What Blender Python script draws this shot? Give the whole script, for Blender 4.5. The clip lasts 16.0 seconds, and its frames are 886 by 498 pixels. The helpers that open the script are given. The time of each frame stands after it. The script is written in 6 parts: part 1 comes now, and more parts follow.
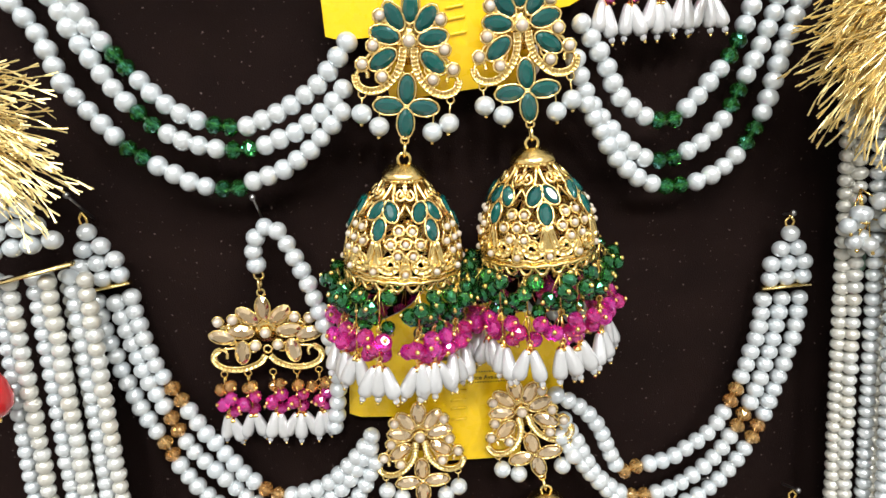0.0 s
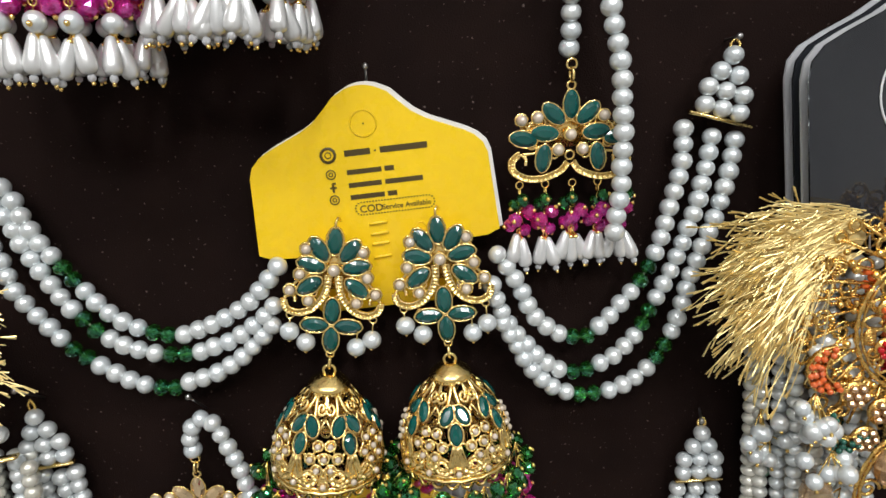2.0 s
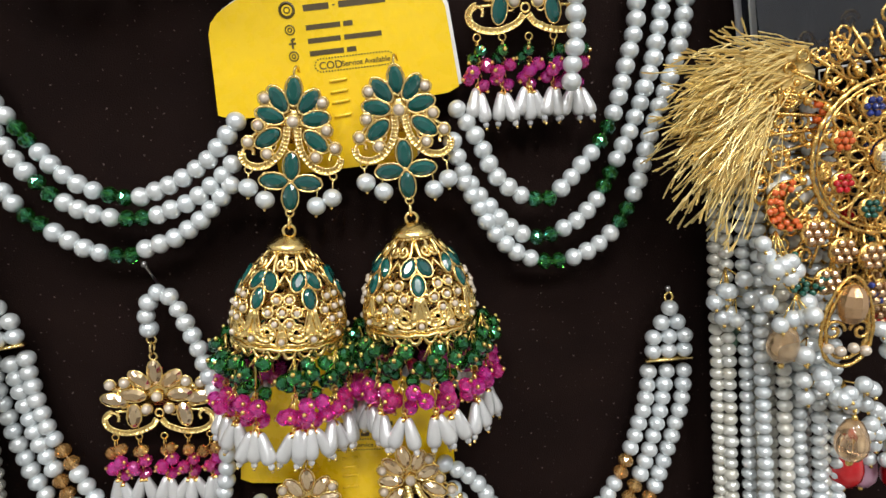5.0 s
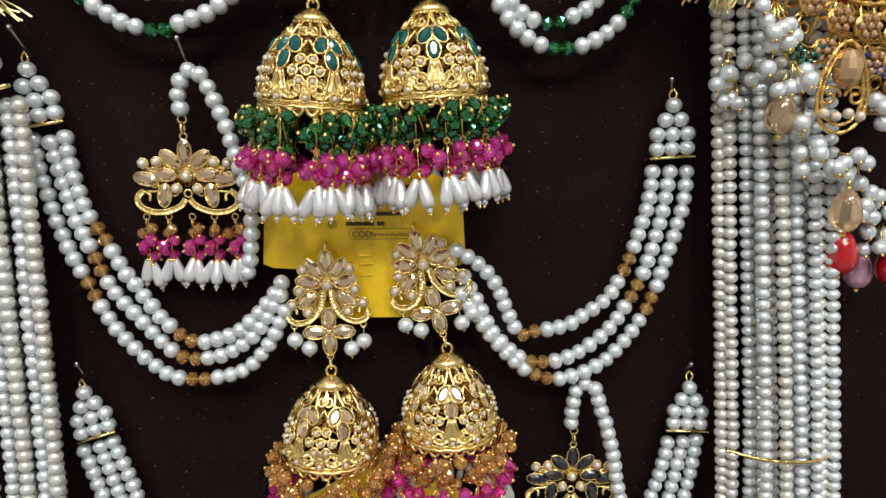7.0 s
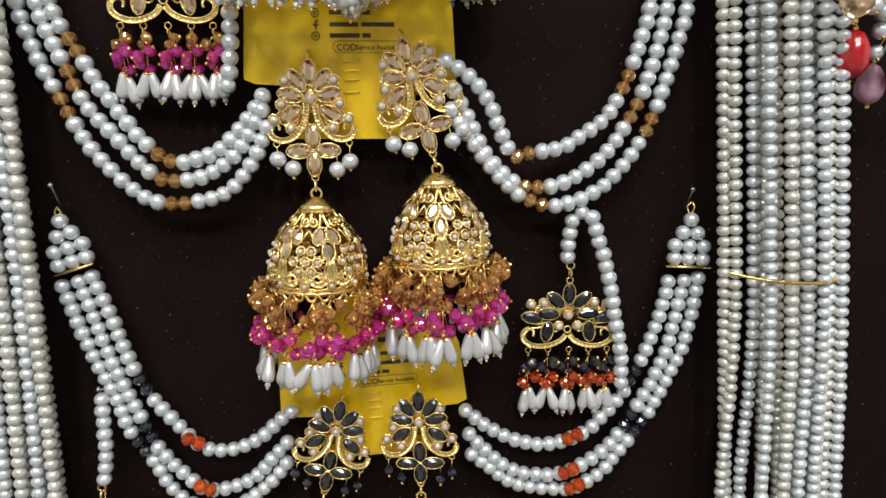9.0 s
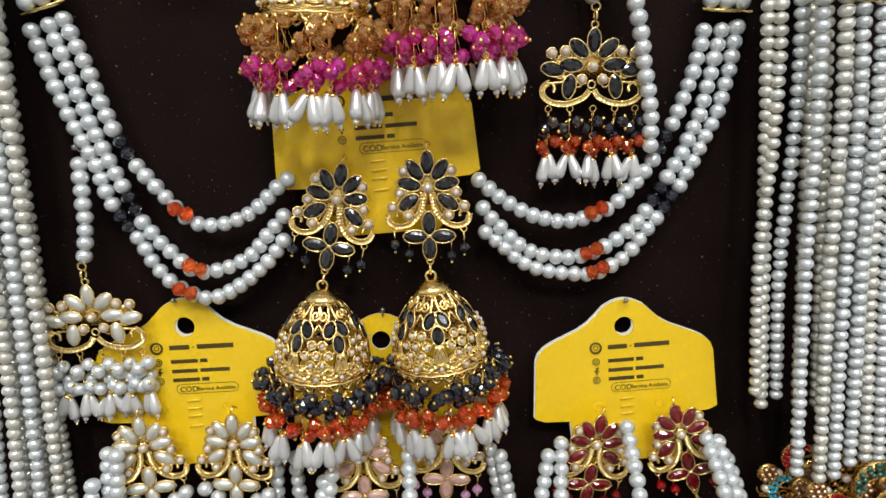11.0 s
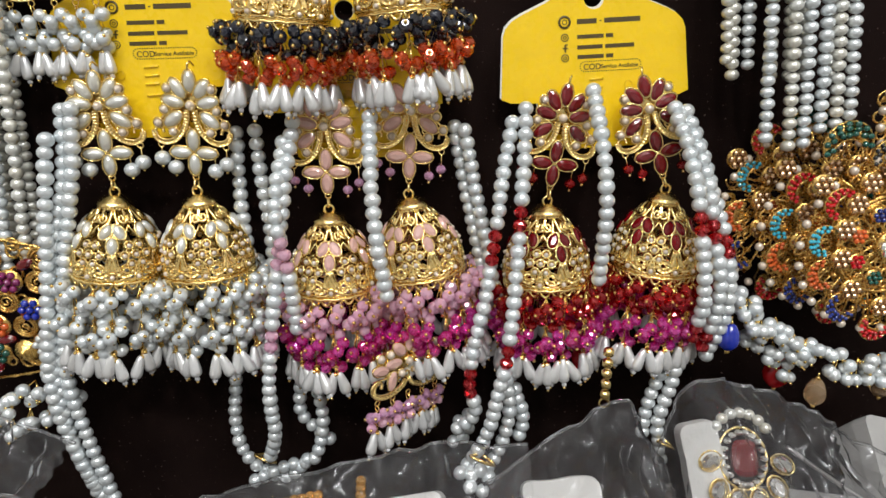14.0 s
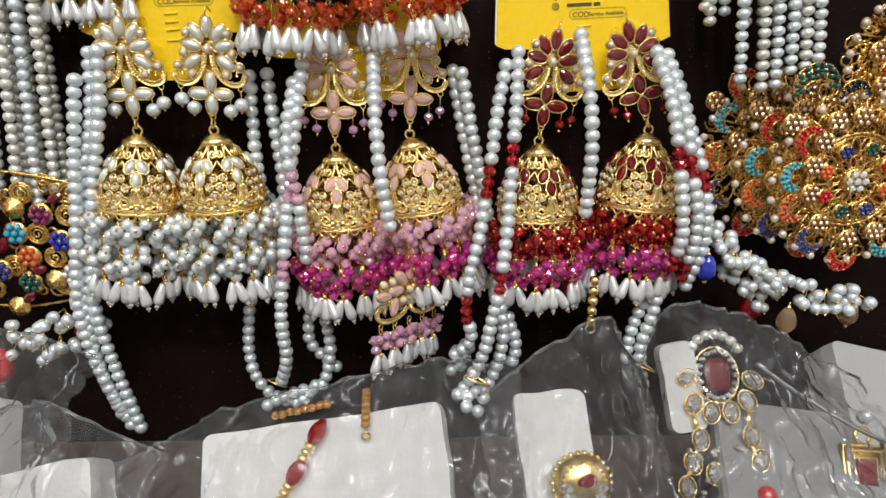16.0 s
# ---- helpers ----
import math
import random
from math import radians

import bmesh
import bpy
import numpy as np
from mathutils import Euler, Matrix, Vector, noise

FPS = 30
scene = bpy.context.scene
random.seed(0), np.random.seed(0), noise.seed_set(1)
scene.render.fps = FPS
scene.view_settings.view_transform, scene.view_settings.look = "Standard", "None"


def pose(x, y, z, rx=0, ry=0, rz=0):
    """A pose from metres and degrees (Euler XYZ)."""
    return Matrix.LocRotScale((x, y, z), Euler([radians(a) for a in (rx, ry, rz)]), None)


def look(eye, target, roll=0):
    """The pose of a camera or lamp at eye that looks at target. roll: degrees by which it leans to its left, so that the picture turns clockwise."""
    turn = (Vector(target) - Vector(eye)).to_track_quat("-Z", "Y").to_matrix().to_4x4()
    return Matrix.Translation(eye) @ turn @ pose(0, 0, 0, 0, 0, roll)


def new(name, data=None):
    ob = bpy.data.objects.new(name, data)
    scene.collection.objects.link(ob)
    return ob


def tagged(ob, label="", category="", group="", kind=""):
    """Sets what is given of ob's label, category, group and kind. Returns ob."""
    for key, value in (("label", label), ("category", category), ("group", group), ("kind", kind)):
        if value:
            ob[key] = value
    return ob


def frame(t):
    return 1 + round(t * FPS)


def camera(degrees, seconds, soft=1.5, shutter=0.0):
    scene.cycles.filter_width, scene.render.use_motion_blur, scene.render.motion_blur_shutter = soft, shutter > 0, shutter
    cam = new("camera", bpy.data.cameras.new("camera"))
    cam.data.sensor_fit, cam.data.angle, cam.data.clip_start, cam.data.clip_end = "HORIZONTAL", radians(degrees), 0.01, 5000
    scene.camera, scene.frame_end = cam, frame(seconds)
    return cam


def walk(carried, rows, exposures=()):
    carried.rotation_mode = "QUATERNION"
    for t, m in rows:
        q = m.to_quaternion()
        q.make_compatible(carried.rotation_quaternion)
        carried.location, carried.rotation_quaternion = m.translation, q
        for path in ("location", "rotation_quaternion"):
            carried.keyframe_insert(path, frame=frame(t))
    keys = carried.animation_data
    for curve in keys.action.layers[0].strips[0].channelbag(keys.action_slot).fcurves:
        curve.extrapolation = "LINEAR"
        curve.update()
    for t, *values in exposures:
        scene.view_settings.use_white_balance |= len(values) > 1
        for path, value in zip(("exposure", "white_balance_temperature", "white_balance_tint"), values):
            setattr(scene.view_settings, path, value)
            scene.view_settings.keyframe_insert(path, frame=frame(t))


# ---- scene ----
cam = camera(67.9, 16.0)
PATH = [
    (0, (-0.0118, -0.2299, 0.7948), (0.0075, 0.1507, 0.6731), -1.76),
    (0.5, (-0.0044, -0.2256, 0.8091), (0.0142, 0.1542, 0.6852), -0.69),
    (1, (0.0112, -0.2298, 0.8233), (0.0308, 0.1521, 0.7060), 0.31),
    (1.5, (0.0178, -0.2281, 0.8401), (0.0350, 0.1545, 0.7245), 0.39),
    (2, (0.0176, -0.2252, 0.8622), (0.0329, 0.1577, 0.7476), 0.16),
    (2.5, (0.0208, -0.2235, 0.8665), (0.0364, 0.1594, 0.7519), -0.37),
    (3, (0.0247, -0.2226, 0.8544), (0.0403, 0.1605, 0.7403), -1.42),
    (3.5, (0.0290, -0.2183, 0.8168), (0.0443, 0.1652, 0.7039), -1.96),
    (3.7, (0.0267, -0.2173, 0.8084), (0.0465, 0.1678, 0.7021), -2.07),
    (5.8, (0.0238, -0.2584, 0.7899), (0.0476, 0.1320, 0.7065), 0.11),
    (6, (0.0256, -0.2609, 0.7827), (0.0477, 0.1285, 0.6939), 0.10),
    (6.5, (0.0210, -0.2670, 0.7511), (0.0406, 0.1226, 0.6626), 0.30),
    (7, (0.0223, -0.2699, 0.7263), (0.0403, 0.1198, 0.6379), 0.29),
    (7.5, (0.0267, -0.2712, 0.7108), (0.0432, 0.1187, 0.6229), 0.22),
    (8, (0.0250, -0.2740, 0.6927), (0.0418, 0.1148, 0.6006), 0.20),
    (8.2, (0.0263, -0.2740, 0.6828), (0.0431, 0.1145, 0.5889), 0.18),
    (10.3, (0.0278, -0.2696, 0.6138), (0.0423, 0.1152, 0.5057), -0.36),
    (10.5, (0.0266, -0.2690, 0.5972), (0.0409, 0.1153, 0.4873), -0.35),
    (11, (0.0242, -0.2710, 0.5686), (0.0382, 0.1130, 0.4575), -0.39),
    (11.5, (0.0252, -0.2745, 0.5280), (0.0394, 0.1099, 0.4183), -0.17),
    (12, (0.0313, -0.2824, 0.4933), (0.0447, 0.1010, 0.3799), 0.73),
    (12.5, (0.0346, -0.2880, 0.4732), (0.0482, 0.0947, 0.3579), 0.85),
    (13, (0.0384, -0.2950, 0.4553), (0.0519, 0.0867, 0.3365), 0.61),
    (13.5, (0.0370, -0.2988, 0.4486), (0.0511, 0.0816, 0.3256), 0.55),
    (14, (0.0383, -0.3032, 0.4443), (0.0525, 0.0758, 0.3172), 0.50),
    (14.5, (0.0363, -0.3100, 0.4377), (0.0503, 0.0685, 0.3091), 0.48),
    (15, (0.0363, -0.3202, 0.4320), (0.0497, 0.0573, 0.3005), 0.48),
    (15.5, (0.0371, -0.3282, 0.4272), (0.0501, 0.0486, 0.2934), 0.48),
    (16, (0.0387, -0.3326, 0.4296), (0.0521, 0.0436, 0.2943), 0.55),
]
EXPOSURES = [(0, 0.33), (0.5, 0.2), (1.0, -0.12), (1.5, -0.3), (3.5, -0.28), (6.0, -0.15), (8.0, -0.2), (10.5, -0.1), (12.5, -0.05), (14.0, 0.0), (16, 0.07)]
walk(cam, [(t, look(eye, target, roll)) for t, eye, target, roll in PATH], EXPOSURES)

# ---- light, room and exposure ----
world = bpy.data.worlds.new("world")
scene.world = world
world.use_nodes = True
world.node_tree.nodes["Background"].inputs[0].default_value = (0.55, 0.6, 0.7, 1)
world.node_tree.nodes["Background"].inputs[1].default_value = 0.02
scene.view_settings.exposure = 0.0


def ceiling_lamp(name, x, y, z, sx, sy, watts, target):
    data = bpy.data.lights.new(name, "AREA")
    data.shape, data.size, data.size_y, data.energy = "RECTANGLE", sx, sy, watts
    data.color = (0.985, 0.99, 1.0)
    ob = new(name, data)
    ob.matrix_world = look((x, y, z), target)
    return ob


for lx, ly, watts in ((-0.60, -0.95, 6.5), (0.05, -1.00, 7), (0.70, -0.95, 6.5), (-0.60, -1.75, 13.5), (0.05, -1.80, 16), (0.70, -1.75, 13)):
    ceiling_lamp("ceiling_lamp", lx, ly, 2.10, 0.24, 0.24, watts, (lx * 0.3, 0.0, 0.5))


# ---- materials ----
def material(name, color, rough=0.5, metal=0.0, vary=0.0, coat=0.0, trans=0.0, bump=0.0, scale=400.0, second=None, spec=0.5,
             fine=None, ior=1.45, sheen=0.0, patch=0.0, patch_scale=60.0, rough_vary=0.0, lint=0.0, film=0.0, coat_rough=0.06, coat_ior=1.5):
    """A surface with object-to-object variation, grain at two scales and fine relief."""
    m = bpy.data.materials.new(name)
    m.use_nodes = True
    nt = m.node_tree
    n, l = nt.nodes, nt.links
    b = n["Principled BSDF"]
    b.inputs["Roughness"].default_value = rough
    b.inputs["Metallic"].default_value = metal
    b.inputs["Coat Weight"].default_value = coat
    b.inputs["Coat Roughness"].default_value = coat_rough
    b.inputs["Coat IOR"].default_value = coat_ior
    b.inputs["Transmission Weight"].default_value = trans
    b.inputs["IOR"].default_value = ior
    b.inputs["Specular IOR Level"].default_value = spec
    b.inputs["Sheen Weight"].default_value = sheen
    tc = n.new("ShaderNodeTexCoord")
    big = n.new("ShaderNodeTexNoise")
    big.inputs["Scale"].default_value = patch_scale
    big.inputs["Detail"].default_value = 4
    l.new(tc.outputs["Object"], big.inputs["Vector"])
    small = n.new("ShaderNodeTexNoise")
    small.inputs["Scale"].default_value = fine or scale
    small.inputs["Detail"].default_value = 3
    l.new(tc.outputs["Object"], small.inputs["Vector"])
    info = n.new("ShaderNodeObjectInfo")
    mix = n.new("ShaderNodeMix")
    mix.data_type = "RGBA"
    mix.inputs[6].default_value = (*color, 1)
    mix.inputs[7].default_value = (*(second or tuple(c * 0.7 for c in color)), 1)
    add = n.new("ShaderNodeMath")
    add.operation = "MULTIPLY_ADD"
    l.new(info.outputs["Random"], add.inputs[0])
    add.inputs[1].default_value = vary
    grain = n.new("ShaderNodeMath")
    grain.operation = "MULTIPLY"
    l.new(big.outputs["Fac"], grain.inputs[0])
    grain.inputs[1].default_value = patch
    l.new(grain.outputs[0], add.inputs[2])
    l.new(add.outputs[0], mix.inputs[0])
    l.new(mix.outputs[2], b.inputs["Base Color"])
    if film:
        # thin iridescent coating, in nanometres
        b.inputs["Thin Film Thickness"].default_value = film
        b.inputs["Thin Film IOR"].default_value = 1.9
    if lint:
        speck = n.new("ShaderNodeTexNoise")
        speck.inputs["Scale"].default_value = 620
        speck.inputs["Detail"].default_value = 1
        l.new(tc.outputs["Object"], speck.inputs["Vector"])
        ramp = n.new("ShaderNodeMapRange")
        ramp.inputs[1].default_value, ramp.inputs[2].default_value = 0.70, 0.80
        l.new(speck.outputs["Fac"], ramp.inputs[0])
        dust = n.new("ShaderNodeMix")
        dust.data_type = "RGBA"
        dust.inputs[7].default_value = (lint, lint * 0.75, lint * 0.68, 1)
        l.new(ramp.outputs[0], dust.inputs[0])
        l.new(mix.outputs[2], dust.inputs[6])
        l.new(dust.outputs[2], b.inputs["Base Color"])
    if rough_vary:
        mr = n.new("ShaderNodeMath")
        mr.operation = "MULTIPLY_ADD"
        l.new(small.outputs["Fac"], mr.inputs[0])
        mr.inputs[1].default_value = rough_vary
        mr.inputs[2].default_value = rough - rough_vary / 2
        l.new(mr.outputs[0], b.inputs["Roughness"])
    if bump:
        bp = n.new("ShaderNodeBump")
        bp.inputs["Strength"].default_value = bump
        bp.inputs["Distance"].default_value = 0.0004
        l.new(small.outputs["Fac"], bp.inputs["Height"])
        l.new(bp.outputs[0], b.inputs["Normal"])
    return m


NACRE = dict(vary=0.8, coat=1.0, patch=0.25, patch_scale=1.2, spec=0.9, coat_rough=0.11, coat_ior=1.7)
PEARL = material("pearl", (0.635, 0.69, 0.71), 0.32, 0.38, second=(0.66, 0.685, 0.675), **NACRE)
PEARL_CREAM = material("cream_pearl", (0.66, 0.68, 0.65), 0.32, 0.38, second=(0.63, 0.60, 0.50), **NACRE)
SMALL_PEARL = material("set_pearl", (0.62, 0.53, 0.42), 0.26, 0.2, vary=0.6, coat=1.0, second=(0.60, 0.48, 0.36), spec=0.9, coat_rough=0.14, coat_ior=1.7)
DROP_WHITE = material("white_drop", (0.68, 0.685, 0.68), 0.32, 0.40, vary=0.8, coat=1.0, second=(0.63, 0.625, 0.605), spec=0.8, coat_rough=0.12, coat_ior=1.7)
GOLD = material("gold", (1.0, 0.78, 0.34), 0.22, 1.0, vary=0.25, second=(0.90, 0.62, 0.20), bump=0.35, scale=1400, patch=0.4, patch_scale=200, rough_vary=0.2)
GOLD_WIRE = material("gold_wire", (0.98, 0.70, 0.24), 0.2, 1.0, vary=0.4, second=(0.78, 0.48, 0.12), rough_vary=0.15)
STEEL = material("nail_steel", (0.42, 0.41, 0.40), 0.32, 1.0, bump=0.2, scale=900, patch=0.5)
CLEAR = material("clear_bead", (0.9, 0.91, 0.93), 0.05, trans=0.6, coat=0.4)


def stone(name, color, second=None, trans=0.0, rough=0.12, metal=0.0, film=0.0):
    return material(name, color, rough, metal, vary=0.9, coat=0.4, second=second, trans=trans, spec=0.6, ior=1.58, film=film)


def crystal(name, color, second, clear=0.6, film=0.0):
    """Cut glass with a faint rainbow coating."""
    return material(name, color, 0.03, 0.20, vary=0.9, second=second, trans=clear, spec=0.7, ior=1.62, film=film)


GEM = {"green": stone("teal_stone", (0.001, 0.078, 0.064), (0.001, 0.058, 0.052)),
       "champagne": stone("champagne_stone", (0.90, 0.66, 0.38), (0.82, 0.66, 0.46), 0.0, 0.07, 0.95),
       "black": stone("black_stone", (0.008, 0.008, 0.012), (0.004, 0.004, 0.006)),
       "white": PEARL_CREAM,
       "pink": stone("pale_pink_stone", (0.66, 0.41, 0.35), (0.60, 0.36, 0.31)),
       "red": stone("dark_red_stone", (0.17, 0.002, 0.005), (0.10, 0.0015, 0.004))}
BEAD = {"green": crystal("green_crystal", (0.07, 0.36, 0.045), (0.035, 0.21, 0.03), 0.92, 330.0),
        "magenta": crystal("magenta_crystal", (1.0, 0.05, 0.60), (0.96, 0.035, 0.34), 0.75, 330.0),
        "amber": crystal("amber_crystal", (0.98, 0.62, 0.22), (0.92, 0.50, 0.16), 0.85),
        "black": stone("black_crystal", (0.008, 0.009, 0.013), (0.014, 0.016, 0.026), 0.0, 0.04, 0.0),
        "orange": crystal("orange_crystal", (1.0, 0.18, 0.025), (0.97, 0.10, 0.015), 0.82),
        "pink": crystal("light_pink_crystal", (1.0, 0.64, 0.78), (0.98, 0.55, 0.75), 0.5),
        "lilac": crystal("lilac_crystal", (0.95, 0.58, 0.84), (0.88, 0.48, 0.74), 0.6),
        "red": crystal("red_crystal", (0.80, 0.012, 0.02), (0.66, 0.010, 0.02), 0.85),
        "white": PEARL, "blue": stone("blue_bead", (0.01, 0.03, 0.40)), "jade": stone("jade_bead", (0.30, 0.48, 0.34), (0.2, 0.42, 0.28)),
        "scarlet": stone("scarlet_bead", (0.52, 0.008, 0.012), (0.40, 0.006, 0.01)),
        "turquoise": stone("turquoise_bead", (0.05, 0.42, 0.55)), "coral": stone("coral_bead", (0.72, 0.13, 0.025)),
        "navy": stone("navy_bead", (0.02, 0.035, 0.20)), "emerald": stone("emerald_bead", (0.01, 0.09, 0.06)),
        "plum": stone("plum_bead", (0.22, 0.015, 0.10))}


# ---- mesh building ----
class Geo:
    """Vertices and faces of one mesh."""

    def __init__(self):
        self.v, self.f = [], []

    def add(self, verts, faces):
        k = len(self.v)
        self.v += [tuple(p) for p in verts]
        self.f += [tuple(i + k for i in q) for q in faces]
        return self

    def tube(self, path, r, sides=5, closed=False, flat=1.0, beads=0.0):
        """A round wire along a path; beads: how deep its grain notches are."""
        p = [Vector(q) for q in path]
        if beads and not isinstance(r, (list, tuple)):
            ends = p[1:] + p[:1] if closed else p[1:]
            p = [q for a, b in zip(p, ends) for q in (a, (a + b) / 2)] + ([] if closed else [p[-1]])
        n = len(p)
        verts, faces = [], []
        up = None
        for i, q in enumerate(p):
            a = p[(i - 1) % n] if closed or i else q
            b = p[(i + 1) % n] if closed or i < n - 1 else q
            d = (b - a).normalized() if (b - a).length > 1e-9 else Vector((0, 0, 1))
            if up is None:
                up = Vector((0, 1, 0)) if abs(d.y) < 0.9 else Vector((1, 0, 0))
            s = d.cross(up).normalized()
            up = s.cross(d).normalized()
            rr = r[i] if isinstance(r, (list, tuple)) else r
            rr *= 1 - beads * (i // 2 % 2)
            for k in range(sides):
                w = 2 * math.pi * k / sides
                verts.append(q + s * (math.cos(w) * rr) + up * (math.sin(w) * rr * flat))
        for i in range(n if closed else n - 1):
            for k in range(sides):
                j = (i + 1) % n
                faces.append((i * sides + k, i * sides + (k + 1) % sides, j * sides + (k + 1) % sides, j * sides + k))
        if not closed:
            faces.append(tuple(range(sides - 1, -1, -1)))
            faces.append(tuple((n - 1) * sides + k for k in range(sides)))
        return self.add(verts, faces)

    def ribbon(self, path, wide, out=None, deep=0.0009):
        """A cast band along a path: raised edges, a ribbed hollow between them, a flat back. out gives each point's outward way."""
        p = [Vector(q) for q in path]
        p = [q for a, b in zip(p, p[1:]) for q in (a, (a + b) / 2)] + [p[-1]]
        if out:
            out = [q for a, b in zip(out, out[1:]) for q in (a, a)] + [out[-1]]
        n, v = len(p), []
        for i, q in enumerate(p):
            d = (p[min(i + 1, n - 1)] - p[max(i - 1, 0)]).normalized()
            up = Vector(out[i]).normalized() if out else Vector((0, -1, 0))
            s = d.cross(up).normalized()
            rib = -0.2 if i // 2 % 2 else 0.85
            for f, h in ((-0.5, -0.4), (-0.5, 0.75), (-0.38, 1.0), (-0.24, rib), (0.0, rib * 0.8), (0.24, rib), (0.38, 1.0), (0.5, 0.75), (0.5, -0.4)):
                v.append(q + s * (wide * f) + up * (deep * h))
        f = [(i * 9 + k, i * 9 + (k + 1) % 9, (i + 1) * 9 + (k + 1) % 9, (i + 1) * 9 + k) for i in range(n - 1) for k in range(9)]
        f += [tuple(range(8, -1, -1)), tuple((n - 1) * 9 + k for k in range(9))]
        return self.add(v, f)

    def lathe(self, profile, sides=14, at=(0, 0, 0)):
        """A turned shape round z from rows of (radius, height)."""
        o = Vector(at)
        verts = [o + Vector((r * math.cos(2 * math.pi * k / sides), r * math.sin(2 * math.pi * k / sides), z)) for r, z in profile for k in range(sides)]
        faces = [(i * sides + k, i * sides + (k + 1) % sides, (i + 1) * sides + (k + 1) % sides, (i + 1) * sides + k)
                 for i in range(len(profile) - 1) for k in range(sides)]
        m = len(profile) - 1
        if profile[0][0] > 1e-6:
            faces.append(tuple(range(sides - 1, -1, -1)))
        if profile[m][0] > 1e-6:
            faces.append(tuple(m * sides + k for k in range(sides)))
        return self.add(verts, faces)

    def ball(self, c, r, seg=8, rings=5, squash=1.0):
        prof = [(max(1e-7, r * math.sin(math.pi * i / rings)), -r * squash * math.cos(math.pi * i / rings)) for i in range(rings + 1)]
        return self.lathe(prof, seg, c)

    def box(self, x0, x1, y0, y1, z0, z1):
        v = [(x, y, z) for z in (z0, z1) for y in (y0, y1) for x in (x0, x1)]
        return self.add(v, [(0, 2, 3, 1), (4, 5, 7, 6), (0, 1, 5, 4), (2, 6, 7, 3), (0, 4, 6, 2), (1, 3, 7, 5)])

    def slab(self, outline, y0, y1, bevel=0.0):
        """A plate from an outline in x, z, its front at y0 and its back at y1, with a rounded front edge."""
        n = len(outline)
        cx, cz = sum(p[0] for p in outline) / n, sum(p[1] for p in outline) / n
        rows = []
        if bevel:
            rows.append([(cx + (x - cx) * (1 - bevel), y0, cz + (z - cz) * (1 - bevel)) for x, z in outline])
            rows.append([(x, y0 + (y1 - y0) * 0.35, z) for x, z in outline])
        else:
            rows.append([(x, y0, z) for x, z in outline])
        rows.append([(x, y1, z) for x, z in outline])
        faces = [(i * n + (k + 1) % n, i * n + k, (i + 1) * n + k, (i + 1) * n + (k + 1) % n) for i in range(len(rows) - 1) for k in range(n)]
        faces.append(tuple(range(n)))
        faces.append(tuple((len(rows) - 1) * n + k for k in range(n - 1, -1, -1)))
        return self.add([p for r in rows for p in r], faces)

    def moved(self, m):
        g = Geo()
        return g.add([m @ Vector(p) for p in self.v], self.f)

    def join(self, other, m=None):
        return self.add([m @ Vector(p) for p in other.v] if m else other.v, other.f)

    def mesh(self, name, mat, smooth=True):
        me = bpy.data.meshes.new(name)
        me.from_pydata(self.v, [], self.f)
        bm = bmesh.new()
        bm.from_mesh(me)
        bmesh.ops.recalc_face_normals(bm, faces=bm.faces)
        bm.to_mesh(me)
        bm.free()
        me.materials.append(mat)
        if smooth:
            me.polygons.foreach_set("use_smooth", [True] * len(me.polygons))
        return me


def thing(name, m=None, label="", category="", group="", kind=""):
    ob = new(name)
    ob.empty_display_size = 0.01
    if m is not None:
        ob.matrix_world = m
    return tagged(ob, label, category, group, kind)


def part(name, me, parent, m=None, label=""):
    """One mesh under a thing; m is its place in the thing's own frame."""
    ob = new(name, me)
    ob.parent = parent
    if m is not None:
        ob.matrix_basis = m
    return tagged(ob, label)


MESHES = {}


def shared(key, mat, build, smooth=True):
    if (key, mat.name) not in MESHES:
        MESHES[key, mat.name] = build().mesh(key, mat, smooth)
    return MESHES[key, mat.name]


def at(x, y, z, s=1.0):
    return Matrix.Translation((x, y, z)) @ Matrix.Scale(s, 4)


def along(p, d, s=1.0):
    """A pose at p whose z axis runs along d."""
    return Matrix.Translation(p) @ Vector(d).to_track_quat("Z", "Y").to_matrix().to_4x4() @ Matrix.Scale(s, 4)


def spiral(cx, cz, r0, r1, a0, turns, n=22, y=0.0):
    return [(cx + (r0 + (r1 - r0) * i / n) * math.cos(a0 + 2 * math.pi * turns * i / n), y,
             cz + (r0 + (r1 - r0) * i / n) * math.sin(a0 + 2 * math.pi * turns * i / n)) for i in range(n + 1)]


def curve(pts, n=8):
    """Smooth points through the given ones."""
    p = [Vector(q) for q in pts]
    p = [p[0] * 2 - p[1]] + p + [p[-1] * 2 - p[-2]]
    out = []
    for i in range(1, len(p) - 2):
        for k in range(n):
            t = k / n
            out.append(0.5 * (2 * p[i] + (p[i + 1] - p[i - 1]) * t + (2 * p[i - 1] - 5 * p[i] + 4 * p[i + 1] - p[i + 2]) * t * t
                              + (3 * p[i] - p[i - 1] - 3 * p[i + 1] + p[i + 2]) * t ** 3))
    out.append(p[-2])
    return out


# single beads, each one metre across its radius scaled to size where it is placed
def pearl_geo():
    return Geo().ball((0, 0, 0), 1.0, 16, 10, 0.94)


def flat_pearl_geo():
    return Geo().ball((0, 0, 0), 1.0, 14, 8, 0.82)


